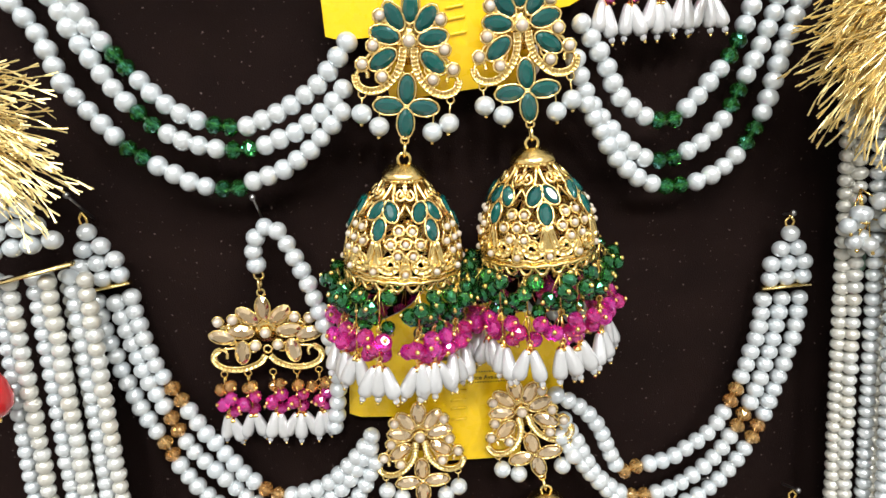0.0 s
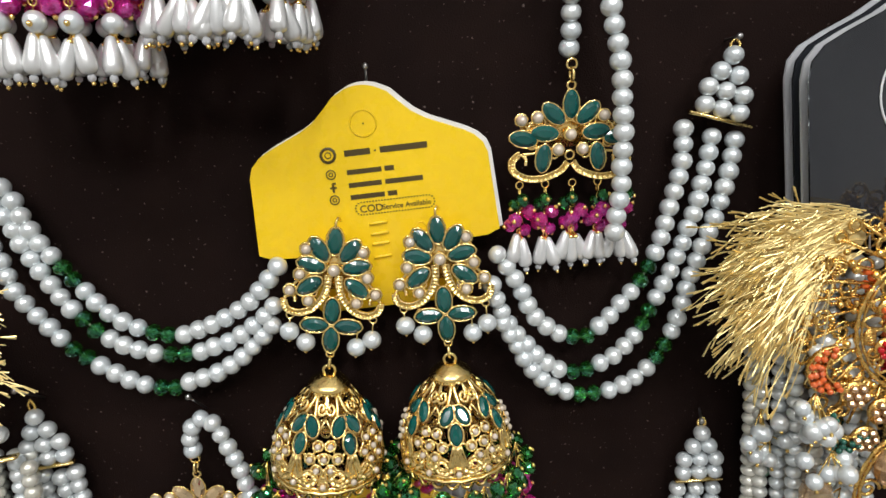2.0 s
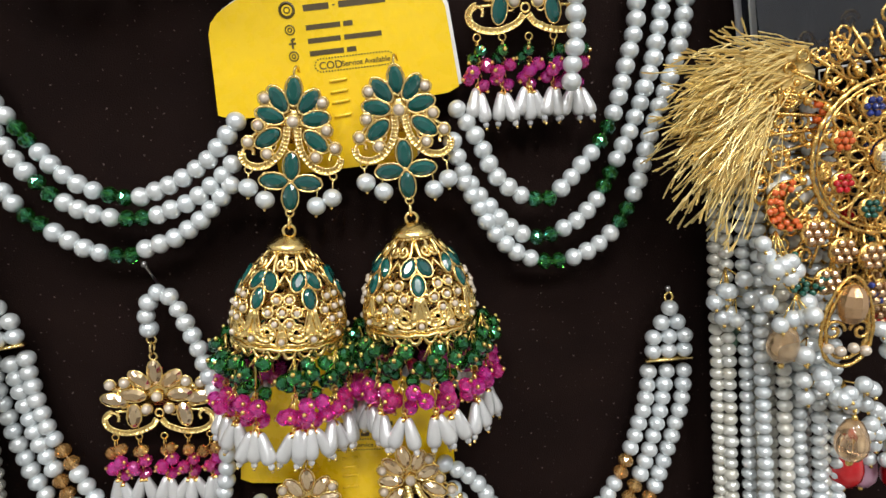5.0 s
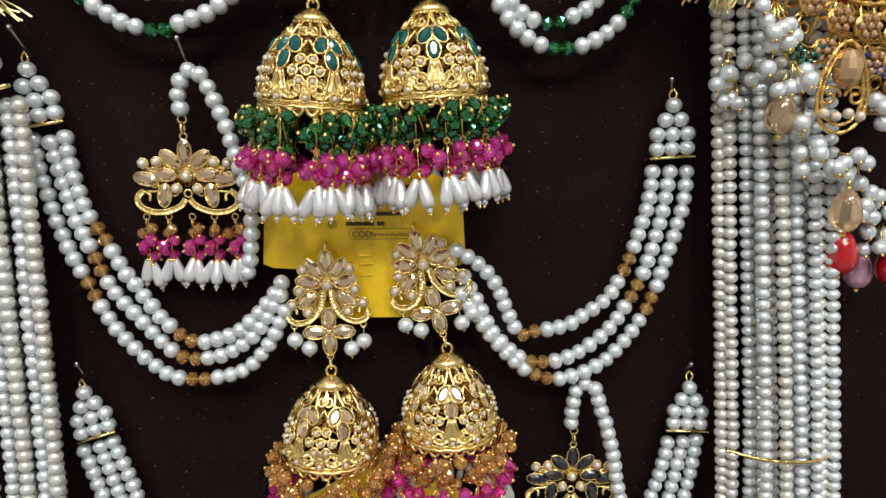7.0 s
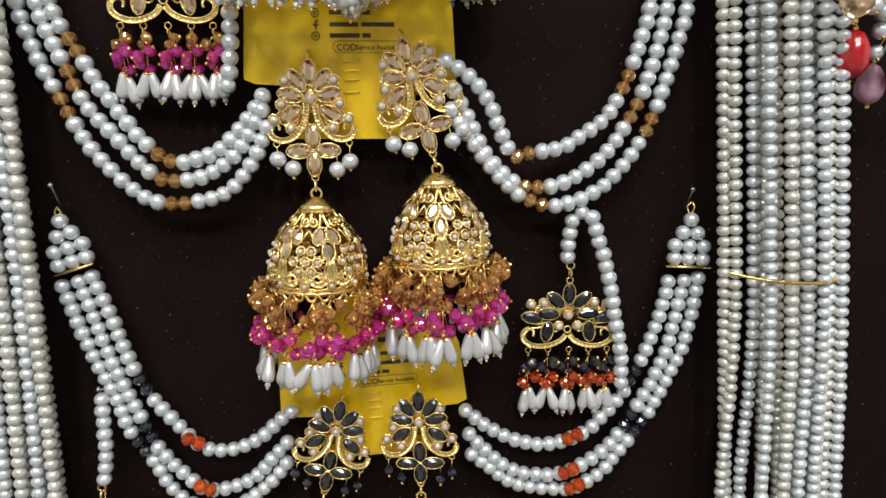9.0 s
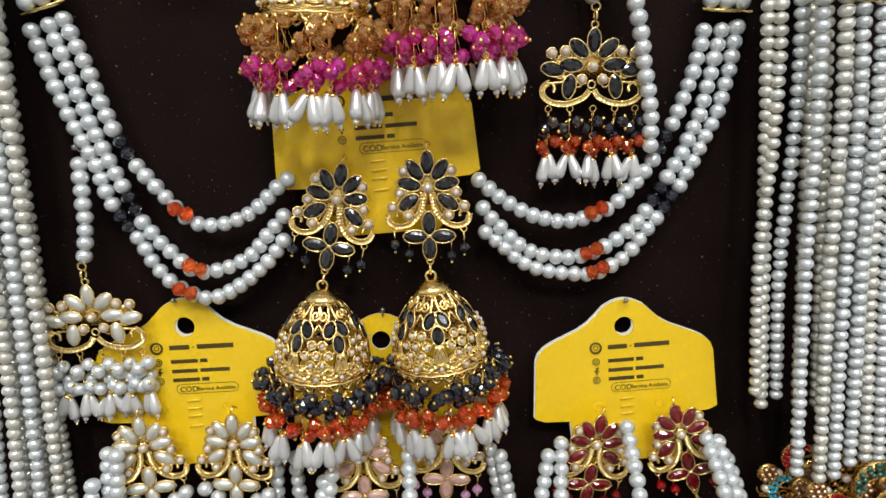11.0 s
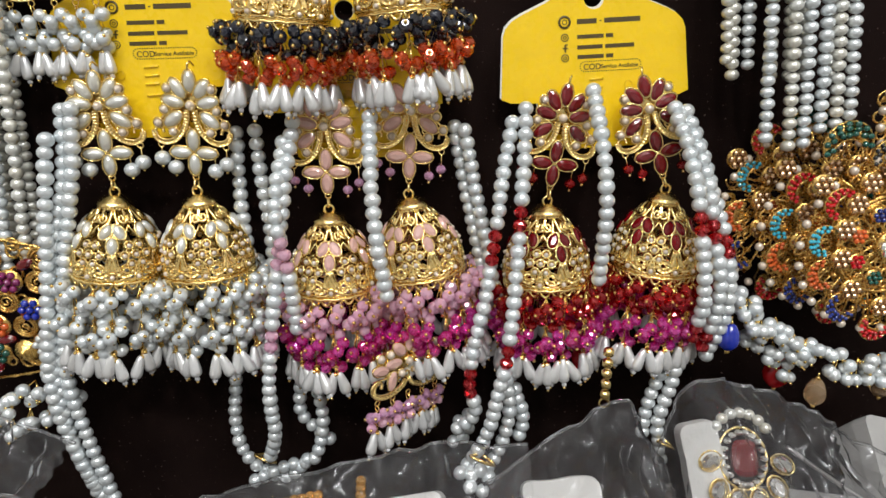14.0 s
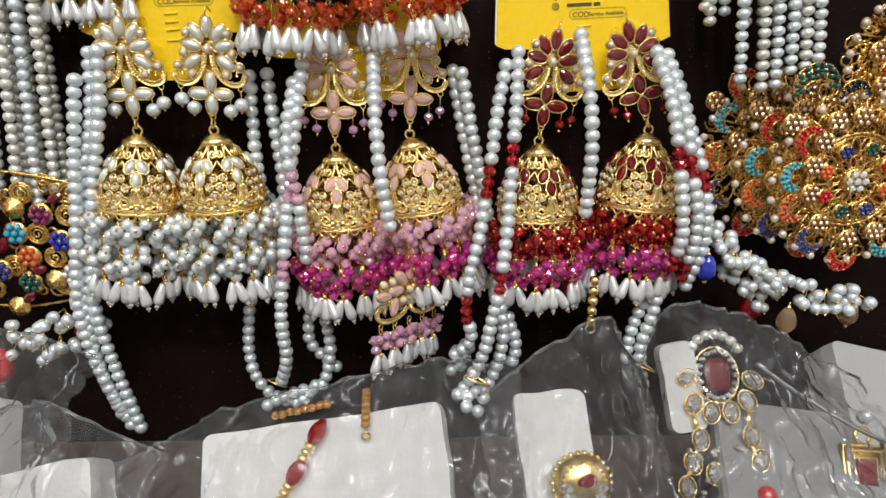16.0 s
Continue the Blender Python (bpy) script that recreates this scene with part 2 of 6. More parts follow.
def crystal_geo():
    """A rondelle cut with two rows of facets."""
    n, g = 8, Geo()
    rows = [(0.45, -0.78, 0), (0.86, -0.42, 0.5), (1.0, 0.0, 0), (0.86, 0.42, 0.5), (0.45, 0.78, 0)]
    v = [(r * math.cos(2 * math.pi * (k + o) / n), r * math.sin(2 * math.pi * (k + o) / n), z) for r, z, o in rows for k in range(n)]
    f = []
    for i in range(4):
        for k in range(n):
            a, b, c, d = i * n + k, i * n + (k + 1) % n, (i + 1) * n + k, (i + 1) * n + (k + 1) % n
            f += [(a, b, c), (b, d, c)] if rows[i][2] == 0 else [(a, b, d), (a, d, c)]
    f += [tuple(range(n - 1, -1, -1)), tuple(4 * n + k for k in range(n))]
    return g.add(v, f)


def drop_geo():
    """A long pearl drop, its top at the origin, 10 mm long."""
    return Geo().lathe([(0.0006, 0.0), (0.0011, -0.0004), (0.0015, -0.0016), (0.0019, -0.0036), (0.0023, -0.0060), (0.00242, -0.0078), (0.0021, -0.0091), (0.0014, -0.0097), (0.0005, -0.0099)], 14)


def marquise(length, width, n=6):
    """Outline of a pointed oval, long along z."""
    right = [(width / 2 * math.sin(math.pi * i / n) ** 1.05, length / 2 * math.cos(math.pi * i / n)) for i in range(n + 1)]
    return right + [(-x, z) for x, z in reversed(right[1:-1])]


def gem_geo(length=0.0085, width=0.0046, high=0.0015):
    """A pointed oval stone: girdle, two rows of facets, a long flat table."""
    o = marquise(length, width)
    n = len(o)
    rows = [[(x, 0, z) for x, z in o], [(x * 0.94, -high * 0.45, z * 0.95) for x, z in o], [(x * 0.48, -high, z * 0.64) for x, z in o]]
    f = [(i * n + k, i * n + (k + 1) % n, (i + 1) * n + (k + 1) % n, (i + 1) * n + k) for i in range(2) for k in range(n)]
    f.append(tuple(2 * n + k for k in range(n)))
    return Geo().add([p for r in rows for p in r], f)


def cabochon_geo(length=0.0085, width=0.0046, high=0.0021):
    """A smooth domed pointed oval."""
    o = marquise(length, width)
    n = len(o)
    rows = [[(x * math.cos(w), -high * math.sin(w), z * math.cos(w) ** 0.8) for x, z in o] for w in (0.0, 0.35, 0.75, 1.15, 1.5)]
    f = [(i * n + k, i * n + (k + 1) % n, (i + 1) * n + (k + 1) % n, (i + 1) * n + k) for i in range(4) for k in range(n)]
    f.append(tuple(4 * n + k for k in range(n)))
    return Geo().add([p for r in rows for p in r], f)


def gem_mesh(kind, length=0.0085, width=0.0046, high=0.0015):
    key = "stone_%d" % round(length * 1e5)
    if kind == "white":
        return shared(key, GEM[kind], lambda: cabochon_geo(length, width, high * 1.4))
    return shared(key, GEM[kind], lambda: gem_geo(length, width, high), False)


def setting_geo(length=0.0085, width=0.0046):
    """The gold bezel of a pointed stone, with a beaded edge and a back."""
    o = marquise(length * 1.08, width * 1.14, 10)
    g = Geo().tube([(x, -0.0004, z) for x, z in o], 0.00042, 5, True, beads=0.25)
    return g.slab(marquise(length, width), 0.0, 0.0009)


def pearl_cup(c, r=0.0019):
    g = Geo()
    g.tube([(c[0] + r * math.cos(2 * math.pi * k / 14), c[1] - 0.0003, c[2] + r * math.sin(2 * math.pi * k / 14)) for k in range(14)], 0.0005, 5, True, beads=0.25)
    g.slab([(c[0] + r * math.cos(2 * math.pi * k / 10), c[2] + r * math.sin(2 * math.pi * k / 10)) for k in range(10)], c[1], c[1] + 0.001)
    return g


def ring(g, c, r, w, plane="xz", n=14):
    pts = [(c[0] + r * math.cos(2 * math.pi * k / n), c[1], c[2] + r * math.sin(2 * math.pi * k / n)) if plane == "xz" else
           (c[0], c[1] + r * math.cos(2 * math.pi * k / n), c[2] + r * math.sin(2 * math.pi * k / n)) for k in range(n)]
    return g.tube(pts, w, 5, True)


def turned(x, z, deg, y=0.0):
    """A place on a plate, its long axis turned from upright by deg, clockwise."""
    return pose(x, y, z, 0, deg, 0)


# ---- earrings ----
STUD_GEMS = [(0, 9.2, 0), (-4.7, 6.4, -35), (4.7, 6.4, 35), (-6.9, 1.3, -78), (6.9, 1.3, 78), (-7.3, -5.6, -127), (7.3, -5.6, 127),
             (0, -13.6, 0), (-5.2, -18.6, 90), (5.2, -18.6, 90), (0, -23.4, 0)]
STUD_PEARLS = [(0, 0), (-8.6, 6.3), (8.6, 6.3), (-10.3, -1.9), (10.3, -1.9), (-13.2, -7.2), (13.2, -7.2), (-7.4, -10.4), (7.4, -10.4)]
STUD_DROPS = [(-13.0, -16.5, 4.8), (13.0, -16.8, 6.0), (8.2, -18.5, 7.2), (-7.8, -18.0, 6.8)]


def stud_geo():
    g = Geo()
    for x, z, a in STUD_GEMS:
        g.join(setting_geo(), turned(x / 1000, z / 1000, a))
    for x, z in STUD_PEARLS:
        g.join(pearl_cup((x / 1000, 0, z / 1000)))
    for side in (1, -1):
        band = curve([(side * 0.0016, 0, -0.0018), (side * 0.0020, 0, -0.0060), (side * 0.0036, 0, -0.0100), (side * 0.0068, 0, -0.0134), (side * 0.0106, 0, -0.0146),
                      (side * 0.0140, 0, -0.0134), (side * 0.0150, 0, -0.0106), (side * 0.0136, 0, -0.0088), (side * 0.0118, 0, -0.0094), (side * 0.0116, 0, -0.0110)], 7)
        g.ribbon(band[:44], 0.0024)
        g.tube(band[40:], 0.0007, 5, beads=0.2)
        g.tube(curve([(side * 0.0035, 0.0004, 0.0015), (side * 0.0078, 0.0004, -0.002), (side * 0.0118, 0.0004, -0.0052), (side * 0.0135, 0.0004, -0.0095)], 6), 0.0006, 5)
        g.tube(curve([(0, 0.0005, -0.012), (side * 0.004, 0.0005, -0.0105), (side * 0.0075, 0.0005, -0.0122)], 6), 0.0005, 5)
        g.tube(curve([(side * 0.0047, 0.0004, 0.0064), (side * 0.0086, 0.0004, 0.0063), (side * 0.0103, 0.0004, 0.001)], 6), 0.0005, 5)
    g.tube(curve([(0, 0, 0.0125), (0, -0.0008, 0.0152), (0.0006, 0.0006, 0.0166), (0.001, 0.003, 0.015)], 6), 0.00045, 5)
    g.slab([(0.0082 * math.cos(w), 0.001 + 0.0078 * math.sin(w)) for w in [2 * math.pi * k / 24 for k in range(24)]], 0.0011, 0.0017)
    for k in range(14):
        w = 2 * math.pi * k / 14
        ring(g, (0.0100 * math.cos(w), 0.0003, -0.001 + 0.0088 * math.sin(w)), 0.0014, 0.0005, n=9)
    for x, z, d in STUD_DROPS:
        ring(g, (x / 1000, 0, (z + 0.8) / 1000), 0.0011, 0.0003)
        g.tube([(x / 1000, 0, z / 1000), (x / 1000, 0, (z - d + 1.0) / 1000)], 0.0003, 4)
        g.ball((x / 1000, 0, (z - d - 3.2) / 1000), 0.0007, 6, 4)
    ring(g, (0, 0, -0.0284), 0.0012, 0.0004)
    ring(g, (0, 0, -0.0313), 0.0021, 0.00055, "yz")
    ring(g, (0, 0, -0.0342), 0.0019, 0.0006)
    return g


DOME = [(0.0, 1.5), (0.8, 3.6), (2.2, 5.4), (4.0, 6.2), (6.0, 7.8), (10.0, 11.0), (15.0, 14.2), (20.0, 16.4), (26.0, 17.5), (31.0, 17.6)]


def dome_r(h):
    for (h0, r0), (h1, r1) in zip(DOME, DOME[1:]):
        if h <= h1:
            return (r0 + (r1 - r0) * (h - h0) / (h1 - h0)) / 1000
    return 0.0176


def on_dome(a, h, out=0.0):
    r = dome_r(h) + out
    return Vector((r * math.sin(a), -r * math.cos(a), -0.036 - h / 1000))


def dome_pose(a, h, deg=0.0, out=0.0):
    slope = math.degrees(math.atan2(dome_r(h + 1.5) - dome_r(h - 1.5), 0.003))
    return Matrix.Translation(on_dome(a, h, out)) @ Euler((0, 0, a)).to_matrix().to_4x4() @ Euler((radians(-slope), 0, 0)).to_matrix().to_4x4() @ Euler((0, radians(deg), 0)).to_matrix().to_4x4()


SECTORS = 6
DOME_GEMS = [(-0.185, 11.6, 26), (0.185, 11.6, -26), (0.0, 16.4, 0)]
DOME_PEARLS = [(0.40, 16.2), (0.647, 16.2), (0.27, 19.8), (0.5236, 19.6), (0.777, 19.8), (0.40, 23.0), (0.647, 23.0), (0.0, 28.0), (0.5236, 28.2)]


def wrap(pts):
    """Lays points (angle, height, out) onto the bell."""
    return [on_dome(a, h, o) for a, h, o in pts]


def dome_geo():
    """The pierced bell of a jhumka: cap, scrolls, cups, bezels and a looped rim."""
    g = Geo()
    cap = [(0.0012, -0.0352), (0.0030, -0.0355), (0.0034, -0.0360), (0.0046, -0.0364), (0.0052, -0.0372), (0.0060, -0.0376), (0.0068, -0.0388), (0.0066, -0.0396), (0.0055, -0.0396), (0.001, -0.0385)]
    g.lathe(cap, 24)
    for k in range(24):
        a = 2 * math.pi * k / 24
        g.tube(wrap([(a, 0.9, 0.0004), (a + 0.08, 2.2, 0.0004), (a, 3.4, 0.0005)]), 0.00035, 4)
    for h, w, b in ((3.8, 0.0007, 0.3), (26.4, 0.00045, 0.3), (29.4, 0.0007, 0.3), (31.0, 0.0008, 0.0)):
        n = 72
        g.tube(wrap([(2 * math.pi * k / n, h + 0.25 * math.sin(k * 1.75), 0) for k in range(n)]), w, 5, True, beads=b)
    # cast band above the rim
    n = 72
    g.add([on_dome(2 * math.pi * k / n, h, 0.0002 * math.sin(k * 0.9 + h)) for h in (28.9, 29.8, 31.0) for k in range(n)],
          [(w * n + k, w * n + (k + 1) % n, (w + 1) * n + (k + 1) % n, (w + 1) * n + k) for w in range(2) for k in range(n)])
    for s in range(SECTORS):
        a0 = 2 * math.pi * s / SECTORS
        for da, h, deg in DOME_GEMS:
            g.join(setting_geo(0.0066, 0.0040), dome_pose(a0 + da, h, deg))
        for da, h in DOME_PEARLS:
            g.join(pearl_cup((0, 0, 0), 0.00155), dome_pose(a0 + da, h))
        for side in (1, -1):
            # little scrolls under the cap
            c = a0 + 0.5236 + side * 0.155
            roll = [(c - side * (0.17 - 0.135 * i / 22) * math.cos(8.2 * i / 22), 7.0 + (1.75 - 1.4 * i / 22) * math.sin(8.2 * i / 22), 0.0003) for i in range(23)]
            g.tube(wrap(roll), 0.00062, 5)
            # large hatched scrolls of the skirt
            roll = [(a0 + side * 0.03, 19.6), (a0 + side * 0.07, 22.2), (a0 + side * 0.12, 25.6)]
            roll += [(a0 + side * 0.265 + side * 0.165 * (1 - 0.66 * i / 20) * math.cos(3.5 + 6.6 * i / 20), 25.4 - 2.7 * (1 - 0.66 * i / 20) * math.sin(3.5 + 6.6 * i / 20)) for i in range(21)]
            g.ribbon(wrap([(a, h, 0.0) for a, h in roll]), 0.0020, [(math.sin(a), -math.cos(a), 0.15) for a, h in roll])
            # bars that tie the parts together
            g.tube(wrap([(a0 + side * 0.5236 - side * 0.05 * i / 6, 25.0 + 4.6 * i / 6, 0) for i in range(7)]), 0.0008, 5, beads=0.2)
            g.tube(wrap([(a0 + side * (0.05 + 0.30 * i / 10), 3.8 + 10.2 * (i / 10) ** 0.8, -0.0004) for i in range(11)]), 0.0007, 5)
            g.tube(wrap([(a0 + side * (0.08 + 0.38 * i / 8), 18.6 + 1.2 * math.sin(math.pi * i / 8), -0.0003) for i in range(9)]), 0.0005, 5)
            g.tube(wrap([(a0 + side * (0.44 + 0.0836 * i / 6), 27.6 - 5.0 * i / 6, 0.0) for i in range(7)]), 0.00065, 5)
            g.tube(wrap([(a0 + side * (0.27 + 0.13 * i / 4), 19.8 + 3.2 * i / 4, -0.0004) for i in range(5)]), 0.0005, 4)
            g.tube(wrap([(a0 + side * (0.27 + 0.13 * i / 4), 19.8 - 3.6 * i / 4, -0.0004) for i in range(5)]), 0.0005, 4)
            g.tube(wrap([(a0 + side * (0.30 + 0.2236 * i / 4), 14.0 - 4.6 * i / 4, -0.0003) for i in range(5)]), 0.0005, 4)
        for mid, half, h0, h1 in ((0.0, 0.12, 20.0, 27.5), (0.5236, 0.12, 25.0, 29.5), (0.5236, 0.10, 4.0, 7.6)):
            # thin cast plates between the scrolls
            g.add([on_dome(a0 + mid + half * (2 * q / 4 - 1) * (0.5 + 0.1 * w), h0 + (h1 - h0) * w / 5, 0.0003 * ((q + w) % 2)) for w in range(6) for q in range(5)],
                  [(w * 5 + q, w * 5 + q + 1, w * 5 + q + 6, w * 5 + q + 5) for w in range(5) for q in range(4)])
        for k in range(4):
            # loops of the rim
            a = a0 + 2 * math.pi / SECTORS * (k + 0.5) / 4
            g.tube([on_dome(a + 0.105 * math.cos(math.pi * i / 8), 31.0 + 2.6 * math.sin(math.pi * i / 8)) for i in range(9)], 0.00065, 5)
    return g


def build_fringe(owner, tiers, rng, top, radius, count, drops=True, spread=1.15, arc=(0.0, 2 * math.pi), flat=None):
    """Strings of beads round a rim, or along a line where flat gives the x places: rows of (colour, beads per string, drop between rows)."""
    pins = Geo()
    for s in range(count):
        a = arc[0] + (arc[1] - arc[0]) * (s + rng.uniform(-0.25, 0.25)) / count
        base = Vector((flat[s], 0, top)) if flat else Vector((radius * math.sin(a), -radius * math.cos(a), top))
        outward = Vector((0, -1, 0)) if flat else Vector((math.sin(a), -math.cos(a), 0))
        tang = Vector((1, 0, 0)) if flat else Vector((math.cos(a), math.sin(a), 0))
        z = 0.0
        last = base
        for color, each, fall, size in tiers:
            mat = BEAD[color]
            round_one = color == "white"
            for k in range(each):
                w = 2 * math.pi * (k + rng.random() * 0.6) / each
                reach = (0.0 if each == 1 else size * spread) * rng.uniform(0.7, 1.15)
                c = base + Vector((0, 0, z - fall * (k + 0.6) / each)) + tang * (math.cos(w) * reach) + outward * (math.sin(w) * reach * 0.8 + 0.0004)
                me = shared("pearl", mat, pearl_geo) if round_one else shared("crystal", mat, crystal_geo, False)
                axis = (c - (base + Vector((0, 0, z - fall / 2)))) + outward * 0.001 + Vector((rng.uniform(-1, 1), rng.uniform(-1, 1), rng.uniform(-1, 1))) * 0.0018
                part("bead", me, owner, along(c, axis, size * rng.uniform(0.92, 1.08)))
                tip = c + axis.normalized() * size * 0.95
                pins.ball(tip, 0.00078, 6, 4)
                pins.tube([last, c], 0.00022, 3)
            last = base + Vector((0, 0, z - fall * 0.9))
            pins.tube([base + Vector((0, 0, z)), last], 0.0003, 4)
            ring(pins, last, 0.0009, 0.00025)
            z -= fall
        if drops:
            n = rng.choice((2, 2, 3))
            for k in range(n):
                lean = tang * ((k - (n - 1) / 2) * 0.42 + rng.uniform(-0.16, 0.16)) + outward * rng.uniform(-0.1, 0.3) + Vector((0, 0, -1))
                q = last + Vector((0, 0, -0.0006 - rng.uniform(0, 0.0022))) + tang * ((k - (n - 1) / 2) * 0.0016)
                me = shared("drop", DROP_WHITE, drop_geo)
                part("drop_bead", me, owner, along(q, -lean))
                d = lean.normalized()
                part("tip_bead", shared("tip", CLEAR, lambda: Geo().ball((0, 0, 0), 1.0, 8, 5)), owner, at(*(q + d * 0.0107), s=0.0011))
                pins.ball(q + d * 0.0121, 0.0006, 6, 4)
                pins.tube([last, q + d * 0.001], 0.0003, 4)
                pins.lathe([(0.0004, 0.0004), (0.0013, -0.0004), (0.0014, -0.001)], 7, q)
    part("pin_work", pins.mesh("pins", GOLD_WIRE), owner, None, "thin gold wire pins and links")


KINDS = {"rose": ("champagne", [("magenta", 8, 0.0180, 0.0027), ("white", 1, 0.0045, 0.0028)], "champagne stones, magenta crystal and pearl fringe"),
         "green": ("green", [("green", 5, 0.0135, 0.0025), ("magenta", 4, 0.0090, 0.0026)], "teal stones, green and magenta crystal fringe"),
         "champagne": ("champagne", [("amber", 5, 0.0130, 0.0025), ("magenta", 4, 0.0090, 0.0026)], "champagne stones, amber and magenta crystal fringe"),
         "black": ("black", [("black", 5, 0.0105, 0.0027), ("orange", 4, 0.0090, 0.0027)], "black stones, black and orange crystal fringe"),
         "white": ("white", [("white", 6, 0.0150, 0.0026), ("white", 5, 0.0130, 0.0026)], "white stones, fringe of white pearls"),
         "pink": ("pink", [("pink", 6, 0.0145, 0.0026), ("magenta", 6, 0.0145, 0.0026)], "pale pink stones, pink and magenta fringe"),
         "red": ("red", [("red", 6, 0.0145, 0.0026), ("magenta", 6, 0.0135, 0.0026)], "dark red stones, red and magenta fringe")}


def jhumka(kind, x, y, z, turn=0.0, lean=0.0, sway=0.0, seed=1, drop_color=None, strings=15, size=1.05, tilt=0.0):
    """One jhumka earring: flower stud, drop pearls, pierced bell, bead fringe. The origin is the stud's middle pearl."""
    rng = random.Random(seed)
    gem, tiers, words = KINDS[kind]
    ear = thing("jhumka_earring", pose(x, y, z, 0, lean, sway) @ Matrix.Scale(size, 4),
                "gold jhumka earring, " + words, "earring", "jhumka earrings on cards")
    part("stud", shared("stud", GOLD, stud_geo), ear, None, "gold filigree flower stud")
    for gx, gz, a in STUD_GEMS:
        part("stone", gem_mesh(gem), ear, turned(gx / 1000, gz / 1000, a))
    for k, (px, pz) in enumerate(STUD_PEARLS):
        part("set_pearl", shared("set_pearl", SMALL_PEARL, lambda: Geo().ball((0, 0, 0), 1.0, 12, 8)), ear, at(px / 1000, -0.001, pz / 1000, 0.00155 if k else 0.0018))
    for dx, dz, d in STUD_DROPS:
        if drop_color and drop_color != "pearl":
            part("drop_bead", shared("crystal", BEAD[drop_color], crystal_geo, False), ear, at(dx / 1000, 0, (dz - d - 0.5) / 1000, 0.0022))
        else:
            part("drop_pearl", shared("pearl", PEARL, pearl_geo), ear, at(dx / 1000, 0, (dz - d) / 1000, 0.0031))
    pivot = Matrix.Translation((0, 0, -0.0335))
    hang = pivot @ pose(0, 0, 0, 0, -lean - tilt, 0) @ pose(0, 0, 0, 0, 0, turn) @ Matrix.Scale(1.02, 4) @ pivot.inverted()
    bell = part("bell", shared("bell", GOLD, dome_geo), ear, hang, "pierced gold filigree bell")
    rear = Geo()
    for s in range(SECTORS):
        a0 = 2 * math.pi * s / SECTORS
        for da, h, deg in DOME_GEMS:
            part("stone", gem_mesh(gem, 0.0066, 0.0040, 0.0013), bell, dome_pose(a0 + da, h, deg, 0.0002))
        for da, h in DOME_PEARLS:
            p = on_dome(a0 + da, h, 0.0008)
            if math.cos(a0 + da + radians(turn)) < -0.25:
                rear.ball(p, 0.00125, 8, 5)
            else:
                part("set_pearl", shared("set_pearl", SMALL_PEARL, None), bell, Matrix.Translation(p) @ Matrix.Scale(0.00100, 4))
    tagged(part("rear_pearls", rear.mesh("rear_pearls", SMALL_PEARL), bell), kind="stuff")
    skirt = part("fringe", shared("fringe_ring", GOLD_WIRE, lambda: ring_xy(0.0172, -0.0676)), ear, hang)
    build_fringe(skirt, tiers, rng, -0.0685, 0.0203, strings, spread=1.6)
    return ear


def ring_xy(r, z):
    return Geo().tube([(r * math.cos(2 * math.pi * k / 40), r * math.sin(2 * math.pi * k / 40), z) for k in range(40)], 0.0004, 5, True)


# ---- forehead pendants ----
TIKKA_GEMS = [(0, 9.4, 0), (-5.6, 6.6, -48), (5.6, 6.6, 48), (-8.4, 0.6, -86), (8.4, 0.6, 86), (-15.4, -1.0, -78), (15.4, -1.0, 78), (-8.8, -7.4, 8), (9.2, -7.4, -8)]
TIKKA_PEARLS = [(0, 0), (-10.8, 5.6), (10.8, 5.6), (-16.0, 5.0), (16.0, 5.0), (-4.0, -4.8), (4.0, -4.8)]


def tikka_geo():
    g = Geo()
    for x, z, a in TIKKA_GEMS:
        g.join(setting_geo(), turned(x / 1000, z / 1000, a))
    for x, z in TIKKA_PEARLS:
        g.join(pearl_cup((x / 1000, 0, z / 1000)))
    for side in (1, -1):
        band = curve([(side * 0.0008, 0, -0.0088), (side * 0.0032, 0, -0.0116), (side * 0.0088, 0, -0.0138), (side * 0.0145, 0, -0.0136), (side * 0.0185, 0, -0.0112),
                      (side * 0.0190, 0, -0.0080), (side * 0.0168, 0, -0.0060), (side * 0.0145, 0, -0.0072), (side * 0.0146, 0, -0.0094)], 7)
        g.ribbon(band[:44], 0.0024)
        g.tube(band[40:], 0.0008, 5, beads=0.2)
        g.tube(curve([(0, 0.0005, 0.0045), (side * 0.0055, 0.0005, 0.0022), (side * 0.0125, 0.0005, 0.0018), (side * 0.016, 0.0005, 0.0045)], 6), 0.0006, 5)
        g.tube(curve([(side * 0.0028, 0.0005, -0.0065), (side * 0.0068, 0.0005, -0.0045), (side * 0.0118, 0.0005, -0.0058), (side * 0.0185, 0.0005, -0.006)], 6), 0.0006, 5)
    g.slab([(0.0165 * math.cos(w), 0.001 + 0.0052 * math.sin(w)) for w in [2 * math.pi * k / 24 for k in range(24)]], 0.0011, 0.0017)
    for k in range(16):
        w = 2 * math.pi * k / 16
        ring(g, (0.0135 * math.cos(w), 0.0003, -0.0005 + 0.0062 * math.sin(w)), 0.0015, 0.0005, n=9)
    ring(g, (0, 0, 0.0152), 0.0013, 0.0005)
    ring(g, (0, 0, 0.0184), 0.0021, 0.0006, "yz")
    ring(g, (0, 0, 0.0216), 0.0016, 0.0005)
    return g


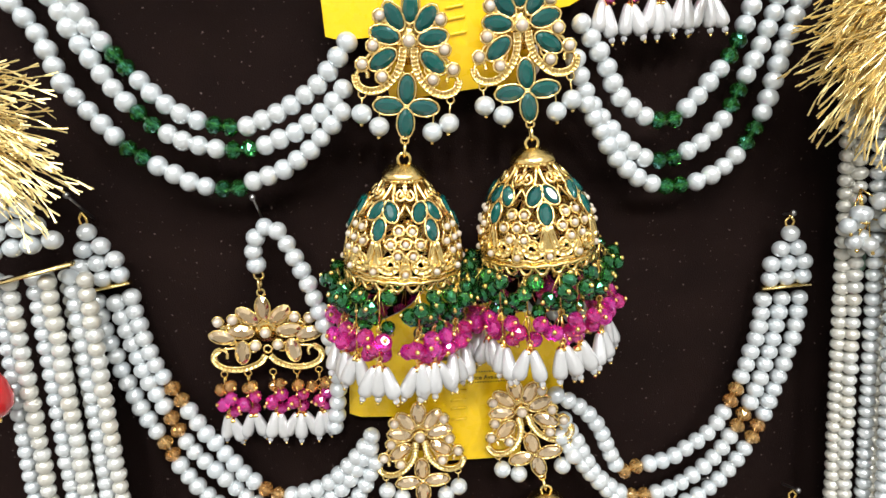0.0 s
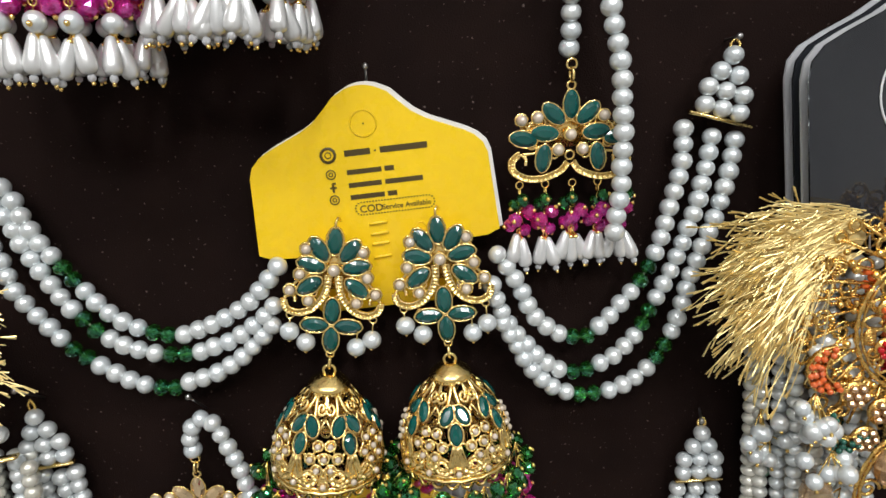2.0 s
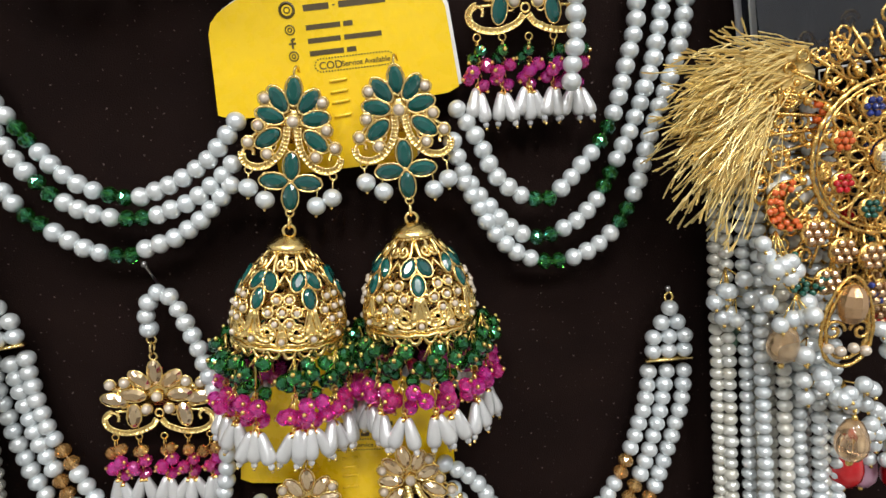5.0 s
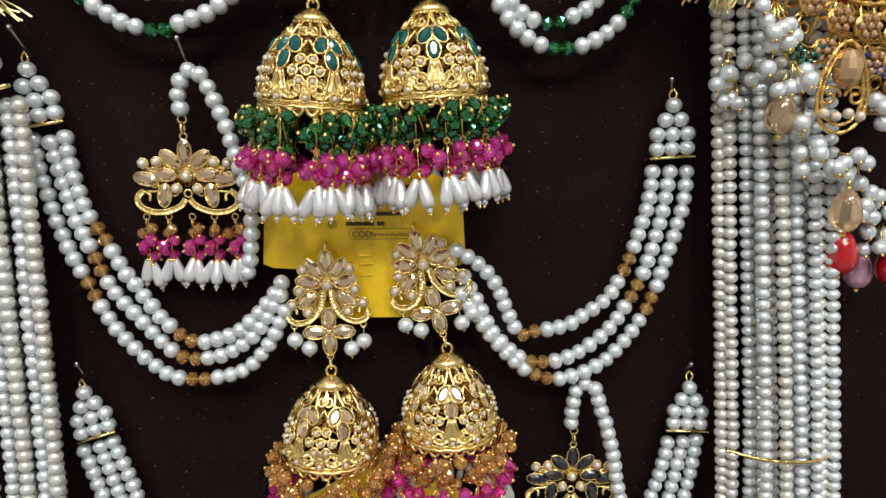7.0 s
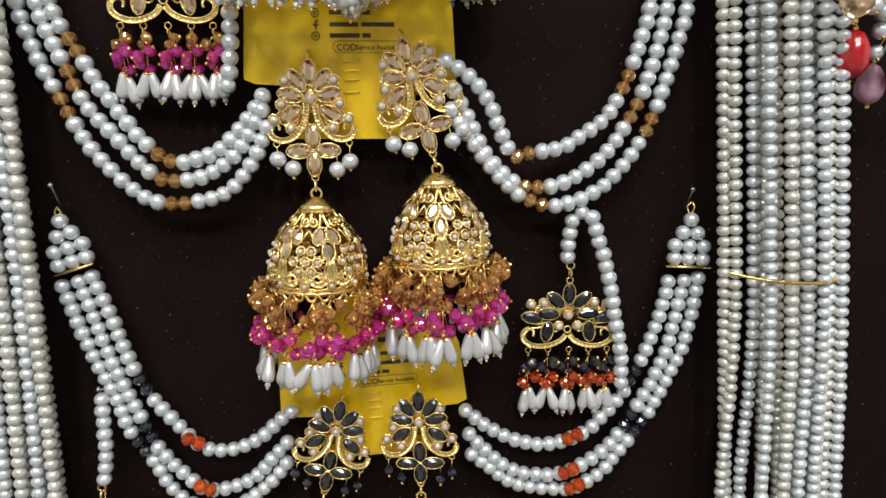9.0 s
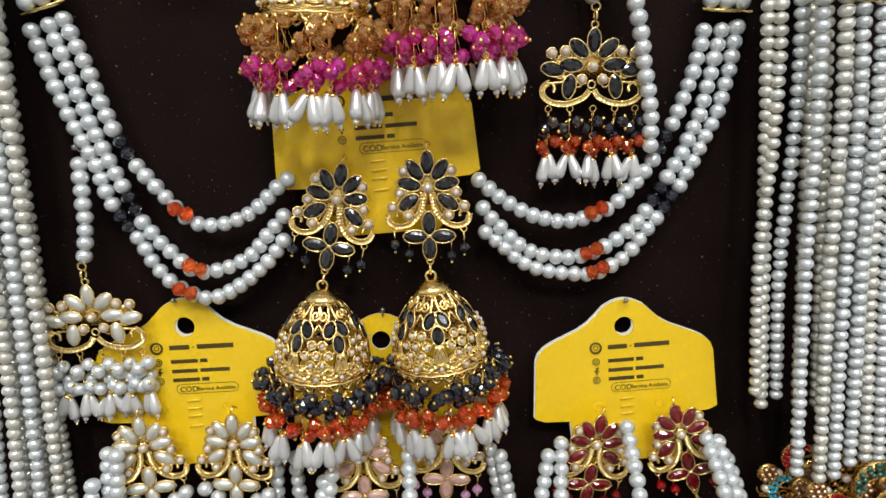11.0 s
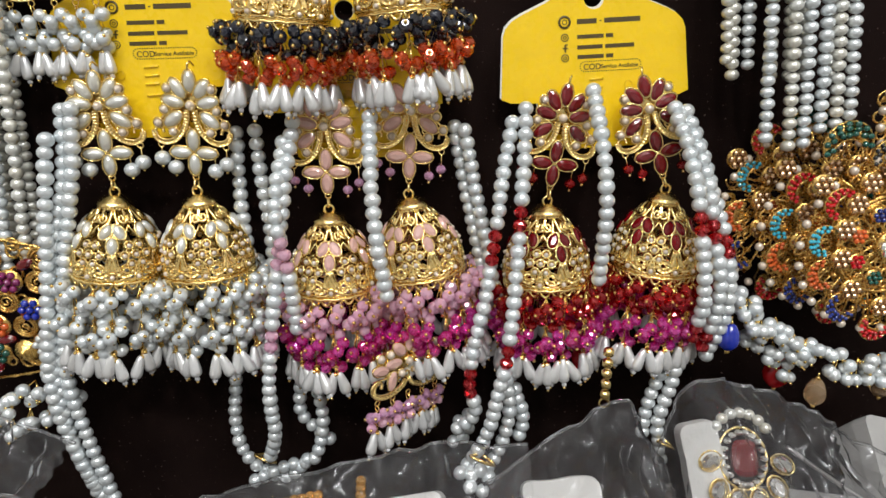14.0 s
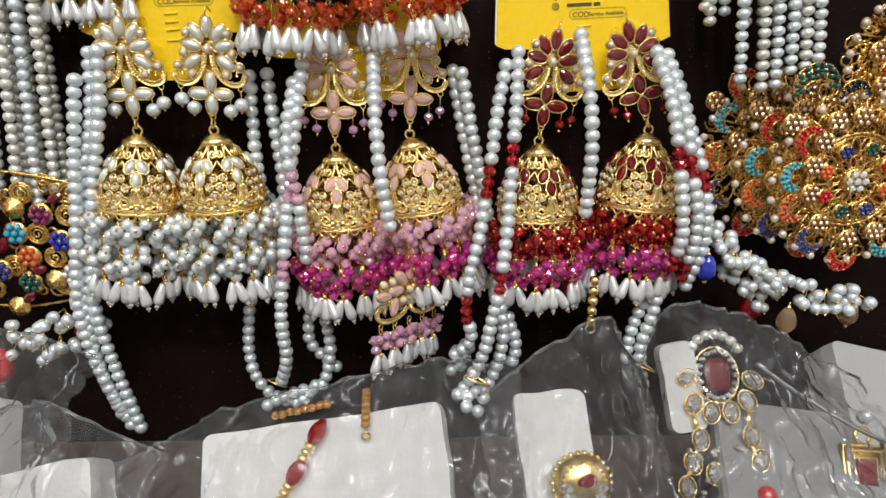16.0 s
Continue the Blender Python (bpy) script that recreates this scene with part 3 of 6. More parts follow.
def tikka(kind, x, y, z, lean, sway, tiers, words, seed, xs=(-0.0165, -0.008, 0.001, 0.0095, 0.0175), group="forehead pendants"):
    rng = random.Random(seed)
    t = thing("forehead_pendant", pose(x, y, z, 0, lean, sway), words, "pendant", group)
    part("plate", shared("tikka_plate", GOLD, tikka_geo), t, None, "gold filigree fan plate")
    for gx, gz, a in TIKKA_GEMS:
        part("stone", gem_mesh(kind), t, turned(gx / 1000, gz / 1000, a) @ Matrix.Scale(1.12, 4))
    for k, (px, pz) in enumerate(TIKKA_PEARLS):
        part("set_pearl", shared("set_pearl", SMALL_PEARL, lambda: Geo().ball((0, 0, 0), 1.0, 12, 8)), t, at(px / 1000, -0.001, pz / 1000, 0.0018))
    g = Geo()
    for fx in xs:
        ring(g, (fx, 0, -0.0158), 0.0012, 0.0003)
        ring(g, (fx, 0, -0.0180), 0.0012, 0.0003, "yz")
    links = part("fringe", g.mesh("links", GOLD_WIRE), t)
    build_fringe(links, tiers, rng, -0.0190, 0.0, len(xs), flat=xs)
    return t


# ---- bead strands ----
def lay_beads(owner, pts, r=0.0033, pitch=0.0053, mat=None, accents=(), accent=None, flat=False, seed=0, skip=0.0, accent_n=2, joined=False):
    """Beads along a smooth line; accents: fractions of its length at which crystals sit between the pearls."""
    rng = random.Random(seed)
    p = curve(pts, 10)
    length = [0.0]
    for a, b in zip(p, p[1:]):
        length.append(length[-1] + (b - a).length)
    total = length[-1]
    n = max(1, int(round((total - skip) / pitch)))
    step = total / n
    marks = set()
    for f in accents:
        k = int(f * n - accent_n / 2)
        marks |= set(range(k, k + accent_n))
    i = 0
    rest = Geo()
    for k in range(n):
        s = (k + 0.5) * step
        while i < len(length) - 2 and length[i + 1] < s:
            i += 1
        u = (s - length[i]) / max(1e-9, length[i + 1] - length[i])
        c, d = p[i].lerp(p[i + 1], u), (p[i + 1] - p[i]).normalized()
        d = d + Vector((rng.uniform(-1, 1), rng.uniform(-1, 1), rng.uniform(-1, 1))) * 0.12
        c = c + Vector((rng.uniform(-1, 1), rng.uniform(-1, 1), rng.uniform(-1, 1))) * 0.00018
        if k in marks:
            part("crystal", shared("crystal", BEAD[accent], crystal_geo, False), owner, along(c, d, r * 0.93))
        else:
            if joined:
                rest.join(flat_pearl_geo(), along(c, d, r))
                continue
            me = shared("flat_pearl", mat or PEARL, flat_pearl_geo) if flat else shared("pearl", mat or PEARL, pearl_geo)
            part("pearl", me, owner, along(c, d, r * rng.uniform(0.95, 1.04)))
    if joined:
        tagged(part("strand", rest.mesh("pearl_row", mat or PEARL), owner), kind="stuff")
    part("thread", Geo().tube(p[::3] + [p[-1]], 0.0004, 4).mesh("thread", THREAD), owner)


THREAD = material("thread", (0.62, 0.58, 0.5), 0.7, bump=0.3, scale=2000, patch=0.3)


def xz(pairs, y, bulge=0.0, y_end=None):
    """Points on the board from x, z in millimetres; the line comes forward by bulge in its middle."""
    n = len(pairs) - 1
    return [(a / 1000, (y if y_end is None else y + (y_end - y) * i / n) - bulge * math.sin(math.pi * i / n), b / 1000) for i, (a, b) in enumerate(pairs)]


def nail(x, z, dx=0.0, dz=0.006, out=0.0105):
    """A thin pin in the board, its head away from it."""
    t = thing("nail", pose(x, 0, z), "thin steel pin pushed into the dark board", "nail", "pins in the board")
    g = Geo().tube([(0, 0.004, 0), (dx, -out, dz)], 0.00042, 6)
    g.ball((dx, -out, dz), 0.0011, 8, 5)
    part("pin", g.mesh("pin", STEEL), t)
    return t


def ear_chain(words, top, bar, lines, accent, fracs, y=-0.008, group="pearl ear chains", seed=0, y_end=-0.018, loops=True):
    """Three pearl strands from a loop on a pin, through a gold bar, to an earring."""
    c = thing("pearl_ear_chain", None, words, "pearl chain", group)
    (tx, tz), ((ax, az), (bx, bz)) = top, bar
    g = Geo()
    for s in (-1, 1):
        cord = curve([(tx / 1000, y - 0.002, tz / 1000), (tx / 1000 + s * 0.0013, y - 0.002 - s * 0.0004, tz / 1000 - 0.0020), (tx / 1000 + s * 0.0009, y - 0.002, tz / 1000 - 0.0040), (tx / 1000 + s * 0.0004, y - 0.0025, tz / 1000 - 0.0065)], 6)
        g.tube(cord, 0.00062, 5, beads=0.25)
    part("loop", g.mesh("loop", GOLD_WIRE), c, None, "gold cord loop")
    b = Geo().tube([(ax / 1000, y - 0.003, az / 1000), (bx / 1000, y - 0.003, bz / 1000)], 0.0007, 6, flat=2.5)
    part("bar", b.mesh("bar", GOLD), c, None, "flat gold spacer bar")
    mx, mz = (ax + bx) / 2000, (az + bz) / 2000
    rise = Vector((tx / 1000 - mx, 0, tz / 1000 - mz))
    along_bar = Vector(((bx - ax) / 1000, 0, (bz - az) / 1000)).normalized()
    for row in range(min(4, int((rise.length - 0.003) / 0.0056))):
        mid = Vector((mx, y - 0.003, mz)) + rise.normalized() * (0.0034 + 0.0056 * row)
        count = (3, 3, 2, 1)[row]
        for k in range(count):
            part("pearl", shared("pearl", PEARL, pearl_geo), c, at(*(mid + along_bar * ((k - (count - 1) / 2) * 0.0060)), s=0.0032))
    for i, line in enumerate(lines):
        lay_beads(c, xz(line, y, 0.002, y_end), accents=fracs[i], accent=accent, seed=seed + i)
    return c


# ---- setting ----
BOARD = material("board_velvet", (0.0165, 0.0086, 0.0068), 0.8, patch=1.2, second=(0.0075, 0.0040, 0.0034), bump=0.5, scale=1800, patch_scale=38, spec=0.06, lint=0.16)
PLASTER = material("wall_paint", (0.78, 0.775, 0.76), 0.8, patch=0.5, second=(0.72, 0.71, 0.69), bump=0.2, scale=200, patch_scale=3)
WOOD = material("shelf_laminate", (0.10, 0.075, 0.06), 0.45, patch=0.8, second=(0.07, 0.05, 0.04), bump=0.2, scale=300, patch_scale=12)
TILE = material("floor_tile", (0.62, 0.60, 0.56), 0.35, patch=0.6, second=(0.54, 0.52, 0.48), bump=0.1, scale=50, patch_scale=4)


def setting(name, g, mat, label):
    return tagged(new(name, g.mesh(name, mat, False)), label, kind="structure")


setting("board", Geo().box(-0.75, 0.75, 0.0, 0.02, 0.12, 1.25), BOARD, "dark brown flocked display board")
# unseen room shell, added so pale surfaces give fill and reflections
setting("wall_north", Geo().box(-2.0, 2.0, 0.02, 0.12, -0.55, 2.15), PLASTER, "unseen plain painted shop wall, added for bounce light")
setting("wall_south", Geo().box(-2.0, 2.0, -3.1, -3.0, -0.55, 2.15), PLASTER, "unseen plain painted shop wall, added for bounce light")
setting("wall_west", Geo().box(-2.1, -2.0, -3.1, 0.12, -0.55, 2.15), PLASTER, "unseen plain painted shop wall, added for bounce light")
setting("wall_east", Geo().box(2.0, 2.1, -3.1, 0.12, -0.55, 2.15), PLASTER, "unseen plain painted shop wall, added for bounce light")
setting("floor", Geo().box(-2.1, 2.1, -3.1, 0.12, -0.65, -0.55), TILE, "unseen pale tiled shop floor, added for bounce light")
setting("ceiling", Geo().box(-2.1, 2.1, -3.1, 0.12, 2.15, 2.25), PLASTER, "unseen plain painted shop ceiling, added for bounce light")

# ---- cards ----
YELLOW = material("yellow_card", (0.86, 0.58, 0.012), 0.28, patch=0.4, second=(0.82, 0.53, 0.010), coat=0.25, bump=0.12, scale=260, patch_scale=90, rough_vary=0.12)
CARD_WHITE = material("white_card_back", (0.75, 0.74, 0.71), 0.5, patch=0.3)
INK = material("dark_ink", (0.07, 0.045, 0.01), 0.5, patch=0.2)


def card_outline():
    """Half of the header card: bump with the hole, sloping shoulder, straight side, step, tongue."""
    half = [(0, 11.8), (4.5, 11.2), (8.5, 9.2), (12.0, 5.6), (15.5, 2.2), (20, -0.6), (26, -3.2), (31, -5.4), (34.5, -7.4), (37.2, -10.2), (38.4, -13.5), (40, -39.5), (36, -41.2), (24.5, -41.8), (23.5, -60.5), (22, -62)]
    half = [(x * 1.015, z) for x, z in half]
    return half + [(-x, z) for x, z in reversed(half[1:])]


def plate_with_hole(g, outline, r, y0, y1):
    """A flat card with a round hole at its origin: quads run from the hole's edge to the outline."""
    n = 64
    ang = [2 * math.pi * k / n for k in range(n)]

    def edge(a):
        d, best = (math.sin(a), math.cos(a)), 0.012
        for (x0, z0), (x1, z1) in zip(outline, outline[1:] + outline[:1]):
            det = d[0] * (z0 - z1) - d[1] * (x0 - x1)
            if abs(det) < 1e-12:
                continue
            s = (x0 * (z0 - z1) - z0 * (x0 - x1)) / det
            u = (d[0] * z0 - d[1] * x0) / det
            if s > 0 and -1e-6 <= u <= 1 + 1e-6:
                best = max(best, s)
        return (d[0] * best, d[1] * best)
    # corners are met exactly by adding their own directions
    ang = sorted(set([round(a, 5) for a in ang] + [round(math.atan2(x, z) % (2 * math.pi), 5) for x, z in outline]))
    n = len(ang)
    v = []
    for y in (y0, y1):
        v += [(r * math.sin(a), y, r * math.cos(a)) for a in ang]
        v += [(x, y, z) for x, z in map(edge, ang)]
    f = []
    for k in range(n):
        j = (k + 1) % n
        f += [(k, j, n + j, n + k), (2 * n + j, 2 * n + k, 3 * n + k, 3 * n + j), (k, 2 * n + k, 2 * n + j, j), (n + k, n + j, 3 * n + j, 3 * n + k)]
    return g.add(v, f)


OUTLINE = [(x / 1000, z / 1000) for x, z in card_outline()]


def bar_geo(x0, x1, z0, z1, y=-0.00065):
    return Geo().box(x0 / 1000, x1 / 1000, y, y + 0.0002, z0 / 1000, z1 / 1000)


def word_mesh(text, size):
    c = bpy.data.curves.new("lettering", "FONT")
    c.body, c.size, c.extrude, c.offset = text, size, 0.00005, size * 0.012
    ob = bpy.data.objects.new("lettering", c)
    me = bpy.data.meshes.new_from_object(ob)
    bpy.data.objects.remove(ob)
    me.materials.clear()
    me.materials.append(INK)
    return me


WORDS = {}


def earring_card(x, y, z, lean, tilt=0.0, hole=True, offset=(0.0, 0.0)):
    c = thing("earring_card", pose(x, y, z, tilt, lean, 0), "bright yellow glossy printed card hanging on a pin", "card", "yellow earring cards")
    if "front" not in WORDS:
        WORDS["front"] = plate_with_hole(Geo(), OUTLINE, 0.0042, -0.0005, 0.0).mesh("card_front", YELLOW, False)
        WORDS["closed"] = plate_with_hole(Geo(), OUTLINE, 0.0003, -0.0005, 0.0).mesh("card_closed", YELLOW, False)
        WORDS["back"] = plate_with_hole(Geo(), OUTLINE, 0.0040, 0.00005, 0.0006).mesh("card_back", CARD_WHITE, False)
        WORDS["COD"], WORDS["rest"] = word_mesh("COD", 0.0034), word_mesh("Service Available", 0.0024)
        g = Geo()
        n = 58
        for k in range(n):
            s = k / n * 57.0
            if s < 22:
                p = (-4.2 + s, -25.4)
            elif s < 28.5:
                a = (s - 22) / 6.5 * math.pi
                p = (17.8 + 2.1 * math.sin(a), -27.5 + 2.1 * math.cos(a))
            elif s < 50.5:
                p = (17.8 - (s - 28.5), -29.6)
            else:
                a = (s - 50.5) / 6.5 * math.pi
                p = (-4.2 - 2.1 * math.sin(a), -27.5 - 2.1 * math.cos(a))
            g.join(bar_geo(p[0] - 0.25, p[0] + 0.25, p[1] - 0.22, p[1] + 0.22))
        WORDS["dots"] = g.mesh("dotted_border", INK, False)
        WORDS["bars"] = [bar_geo(*b).mesh("print_bar", INK, False) for b in
                         ((-7.4, 1.0, -9.9, -7.9), (2.2, 3.0, -9.1, -8.7), (4.2, 19.6, -9.9, -7.9), (-7.4, 3.9, -15.9, -14.3), (4.9, 8.0, -15.9, -14.3), (-7.4, 3.4, -20.2, -18.6), (4.6, 17.0, -20.2, -18.6), (-7.4, 3.9, -24.2, -22.6), (4.9, 8.0, -24.2, -22.6))]
        WORDS["icon"] = []
        for z0, r in ((-8.9, 2.3), (-15.2, 1.5), (-19.5, 1.5), (-23.6, 1.5)):
            g = Geo()
            if z0 == -19.5:
                g.join(bar_geo(-12.9, -12.2, -21.2, -18.2)).join(bar_geo(-13.6, -11.4, -19.9, -19.3)).join(bar_geo(-12.6, -11.5, -18.5, -17.9))
            else:
                ring(g, (-0.0127, -0.0006, z0 / 1000), r / 1000, 0.00022 if r < 2 else 0.0005)
                ring(g, (-0.0127, -0.0006, z0 / 1000), r / 2300, 0.0002, n=8)
            WORDS["icon"].append(g.mesh("icon", INK, False))
        WORDS["tab"] = []
        for z0 in (-33.4, -37.0, -40.4, -45.0):
            o = [(-2.6, z0), (3.4, z0 + 0.3), (3.6, z0 + 1.2), (-2.4, z0 + 0.9)]
            WORDS["tab"].append(Geo().slab([(a / 1000, b / 1000) for a, b in o], -0.0012, -0.0004, 0.25).mesh("tab", YELLOW))
        for sx in (-12.5, 14.5):
            o = [((sx + 1.6 * math.cos(w)) / 1000, -0.0006, (-36 + 1.9 * math.sin(w)) / 1000) for w in [2 * math.pi * k / 16 for k in range(16)]]
            WORDS["tab"].append(Geo().tube(o, 0.00025, 4, True).mesh("punched_ring", YELLOW))
    part("front", WORDS["front" if hole else "closed"], c)
    part("backing", WORDS["back"], c, at(offset[0], 0, offset[1]), "white card backing")
    if not hole:
        part("hole_disc", Geo().tube([(0.0042 * math.cos(w), -0.0006, 0.0042 * math.sin(w)) for w in [2 * math.pi * k / 24 for k in range(24)]], 0.0003, 4, True).mesh("hole_rim", YELLOW), c)
    for me in WORDS["bars"]:
        part("print_bar", me, c)
    for me in WORDS["icon"]:
        part("icon", me, c)
    part("dotted_border", WORDS["dots"], c)
    part("lettering", WORDS["COD"], c, pose(-0.0050, -0.0006, -0.0288, 90, 0, 0))
    part("lettering", WORDS["rest"], c, pose(0.0025, -0.0006, -0.0285, 90, 0, 0))
    for me in WORDS["tab"]:
        part("punched_tab", me, c)
    return c


earring_card(0.0004, -0.0105, 0.8403, -6.5, -2, hole=False, offset=(0.0012, 0.0010))
earring_card(0.0029, -0.0090, 0.7014, 0.0, -3)
earring_card(0.0055, -0.0080, 0.5625, -4.0, -3)
earring_card(-0.0756, -0.0090, 0.4606, -2.0, -6, offset=(0.0008, 0.0006))
earring_card(0.1120, -0.0090, 0.4567, -3.5, -7, offset=(-0.0006, 0.0008))
earring_card(0.0066, -0.0060, 0.4512, -2.0, -6)

# ---- pins ----
for px, pz, dx, dz in ((-0.1225, 0.7355, 0.0018, 0.0153), (0.1289, 0.7275, -0.0089, 0.0067), (-0.0634, 0.7295, 0.001, 0.018), (-0.1071, 0.5278, 0.0022, 0.0098), (-0.1187, 0.6039, 0.0068, 0.0189), (0.1439, 0.606, -0.0063, 0.0134), (0.121, 0.8661, -0.0047, 0.0011)):
    nail(px, pz, dx, dz, 0.018)
for px, pz, dx, dz in ((0.0012, 0.8440, 0.0004, 0.014), (-0.0765, 0.4630, -0.002, 0.010), (0.1112, 0.4590, 0.0005, 0.010), (0.0070, 0.4530, 0.0010, 0.014), (0.0970, 0.6090, 0.007, 0.013)):
    nail(px, pz, dx, dz)

# ---- pearl ear chains ----
ORANGE = []
ear_chain('three-strand white pearl ear chain with green crystals', (-137, 833), ((-141, 825), (-128, 826)), [
    [(-140, 824), (-135, 818), (-129, 809), (-122, 798), (-118, 786), (-110, 775), (-101, 765), (-94, 760), (-82, 753), (-70, 750), (-63, 752), (-52, 756), (-43, 762), (-35, 770), (-30, 776)],
    [(-135, 825), (-126, 821), (-117, 810), (-112, 799), (-106, 789), (-100, 780), (-95, 775), (-89, 770), (-79, 765), (-66, 763), (-57, 764), (-45, 769), (-34, 777), (-29, 783)],
    [(-129, 826), (-117, 819), (-110, 805), (-103, 796), (-99, 791), (-93, 784), (-87, 778), (-78, 773), (-67, 770), (-60, 771), (-48, 776), (-39, 782), (-31, 791), (-27, 797)]], 'green', [(0.51, 0.71), (0.49, 0.72), (0.37, 0.65)], seed=11, y_end=-0.018)
ear_chain('three-strand white pearl ear chain with green crystals', (119, 867), ((106, 844), (127, 839)), [
    [(106, 841), (106, 827), (103, 812), (99, 796), (93, 785), (88, 779), (81, 771), (75, 767), (66, 769), (57, 776), (52, 786), (47, 794), (42, 800)],
    [(116, 838), (114, 823), (111, 808), (105, 790), (101, 782), (94, 767), (86, 759), (75, 754), (65, 756), (55, 765), (48, 774), (44, 782), (42, 790)],
    [(124, 837), (122, 823), (119, 809), (115, 798), (111, 784), (108, 772), (101, 757), (90, 748), (77, 745), (66, 748), (57, 756), (50, 768), (45, 776)]], 'green', [(0.41, 0.65), (0.47, 0.67), (0.5, 0.73)], seed=15, y_end=-0.018)
ear_chain('three-strand white pearl ear chain with champagne crystals', (-121, 743), ((-126, 715), (-109, 718)), [
    [(-123, 713), (-121, 697), (-116, 677), (-111, 664), (-106, 654), (-102, 645), (-95, 634), (-86, 624), (-77, 617), (-68, 615), (-57, 616), (-47, 619), (-39, 626), (-32, 637), (-28, 647)],
    [(-117, 712), (-113, 695), (-109, 680), (-103, 666), (-97, 653), (-87, 641), (-76, 628), (-68, 624), (-57, 625), (-45, 631), (-37, 640), (-29, 653)],
    [(-111, 714), (-109, 699), (-105, 684), (-98, 672), (-93, 663), (-86, 652), (-77, 640), (-68, 632), (-57, 632), (-46, 637), (-36, 647), (-28, 658)]], 'amber', [(0.38, 0.7), (0.35, 0.69), (0.32, 0.67)], seed=19, y_end=-0.018)
ear_chain('three-strand white pearl ear chain with champagne crystals', (124, 731), ((116, 704), (134, 705)), [
    [(119, 701), (118, 690), (115, 677), (111, 665), (104, 650), (96, 643), (85, 636), (72, 634), (66, 633), (61, 641), (56, 653), (49, 662), (37, 670)],
    [(126, 701), (124, 686), (121, 672), (116, 656), (107, 639), (95, 627), (82, 621), (70, 621), (62, 626), (54, 635), (46, 651), (41, 660)],
    [(133, 701), (132, 686), (128, 670), (123, 653), (118, 641), (110, 629), (100, 619), (85, 613), (73, 615), (64, 621), (53, 634), (45, 645), (40, 653)]], 'amber', [(0.3, 0.67), (0.34, 0.69), (0.37, 0.7)], seed=23, y_end=-0.018)
ear_chain('three-strand white pearl ear chain with black and orange crystals', (-115, 613), ((-119, 585), (-103, 590)), [
    [(-119, 582), (-114, 564), (-108, 546), (-101, 529), (-97, 515), (-88, 500), (-83, 490), (-76, 481), (-64, 475), (-53, 478), (-43, 485), (-35, 493), (-29, 501)],
    [(-112, 584), (-107, 566), (-102, 548), (-96, 532), (-91, 520), (-85, 506), (-75, 494), (-67, 487), (-57, 487), (-44, 493), (-36, 502), (-28, 511)],
    [(-107, 586), (-102, 573), (-97, 557), (-93, 544), (-86, 531), (-77, 519), (-70, 511), (-63, 506), (-50, 507), (-39, 513), (-31, 521), (-25, 525)]], 'black', [(0.49,), (0.49,), (0.39,)], seed=27, y_end=-0.014)
ear_chain('three-strand white pearl ear chain with black and orange crystals', (141, 613), ((132, 586), (151, 585)), [
    [(135, 581), (133, 568), (129, 554), (124, 542), (117, 528), (109, 518), (102, 511), (96, 508), (85, 505), (72, 507), (60, 513), (52, 519), (46, 524)],
    [(142, 581), (139, 565), (136, 549), (130, 533), (124, 522), (115, 507), (106, 498), (94, 491), (81, 490), (67, 494), (55, 505), (48, 513)],
    [(148, 582), (146, 565), (143, 549), (137, 535), (130, 520), (125, 512), (118, 502), (109, 490), (97, 483), (85, 483), (70, 486), (58, 495), (49, 503)]], 'black', [(0.35,), (0.45,), (0.45,)], seed=31, y_end=-0.014)
ORANGE.append((-69, 512, 1))
ORANGE.append((-66, 489, 1))
ORANGE.append((-71, 479, 1))
ORANGE.append((95, 510, -1))
ORANGE.append((94, 493, -1))
ORANGE.append((97, 485, -1))
for ox, oz, side in ORANGE:
    pair = thing("crystal_pair", pose(ox / 1000, -0.0165, oz / 1000), "two orange faceted crystals strung between pearls", "crystal", "orange crystals on the chains")
    for k in (-1, 1):
        part("crystal", shared("crystal", BEAD["orange"], crystal_geo, False), pair, along((k * 0.0022, 0, -side * k * 0.0010), (1, 0, -0.45 * side), 0.0031))

# ---- earrings on the cards ----
jhumka("green", -0.0096, -0.0215, 0.7945, 30, 5, 2, 1, tilt=-3.3)
jhumka("green", 0.0247, -0.0215, 0.7980, 2, -5.5, -2, 2, tilt=4.2)
jhumka("champagne", -0.0118, -0.0185, 0.6550, 20, -1, 3, 3, tilt=-1.6)
jhumka("champagne", 0.0262, -0.0185, 0.6630, 5, -15.5, -5, 4, tilt=2.8)
jhumka("black", -0.0078, -0.0185, 0.5164, 28, 12, 2, 5, drop_color="black", tilt=-3.2)
jhumka("black", 0.0276, -0.0205, 0.5210, 3, -1.2, -3, 6, drop_color="black", tilt=6.3)
jhumka("white", -0.0929, -0.0245, 0.4130, 10, -2, 6, 7, tilt=-5.0)
jhumka("white", -0.0554, -0.0250, 0.4135, -14, 2, -4, 8, tilt=3.5)
jhumka("pink", -0.0018, -0.0235, 0.4050, 0, -1, 2, 9, drop_color="lilac", tilt=2.0)
jhumka("pink", 0.0348, -0.0225, 0.4115, 20, 2, -2, 10, drop_color="lilac", tilt=10.0)
jhumka("red", 0.0985, -0.0255, 0.4090, 8, 7, 4, 11, drop_color="red", tilt=2.0)
jhumka("red", 0.1350, -0.0250, 0.4130, 12, -17.5, -4, 12, drop_color="red", tilt=-2.7)

# a pair that hangs higher up; only its fringe comes into view
jhumka("rose", -0.0800, -0.0260, 0.9640, 10, 0, 0, 13)
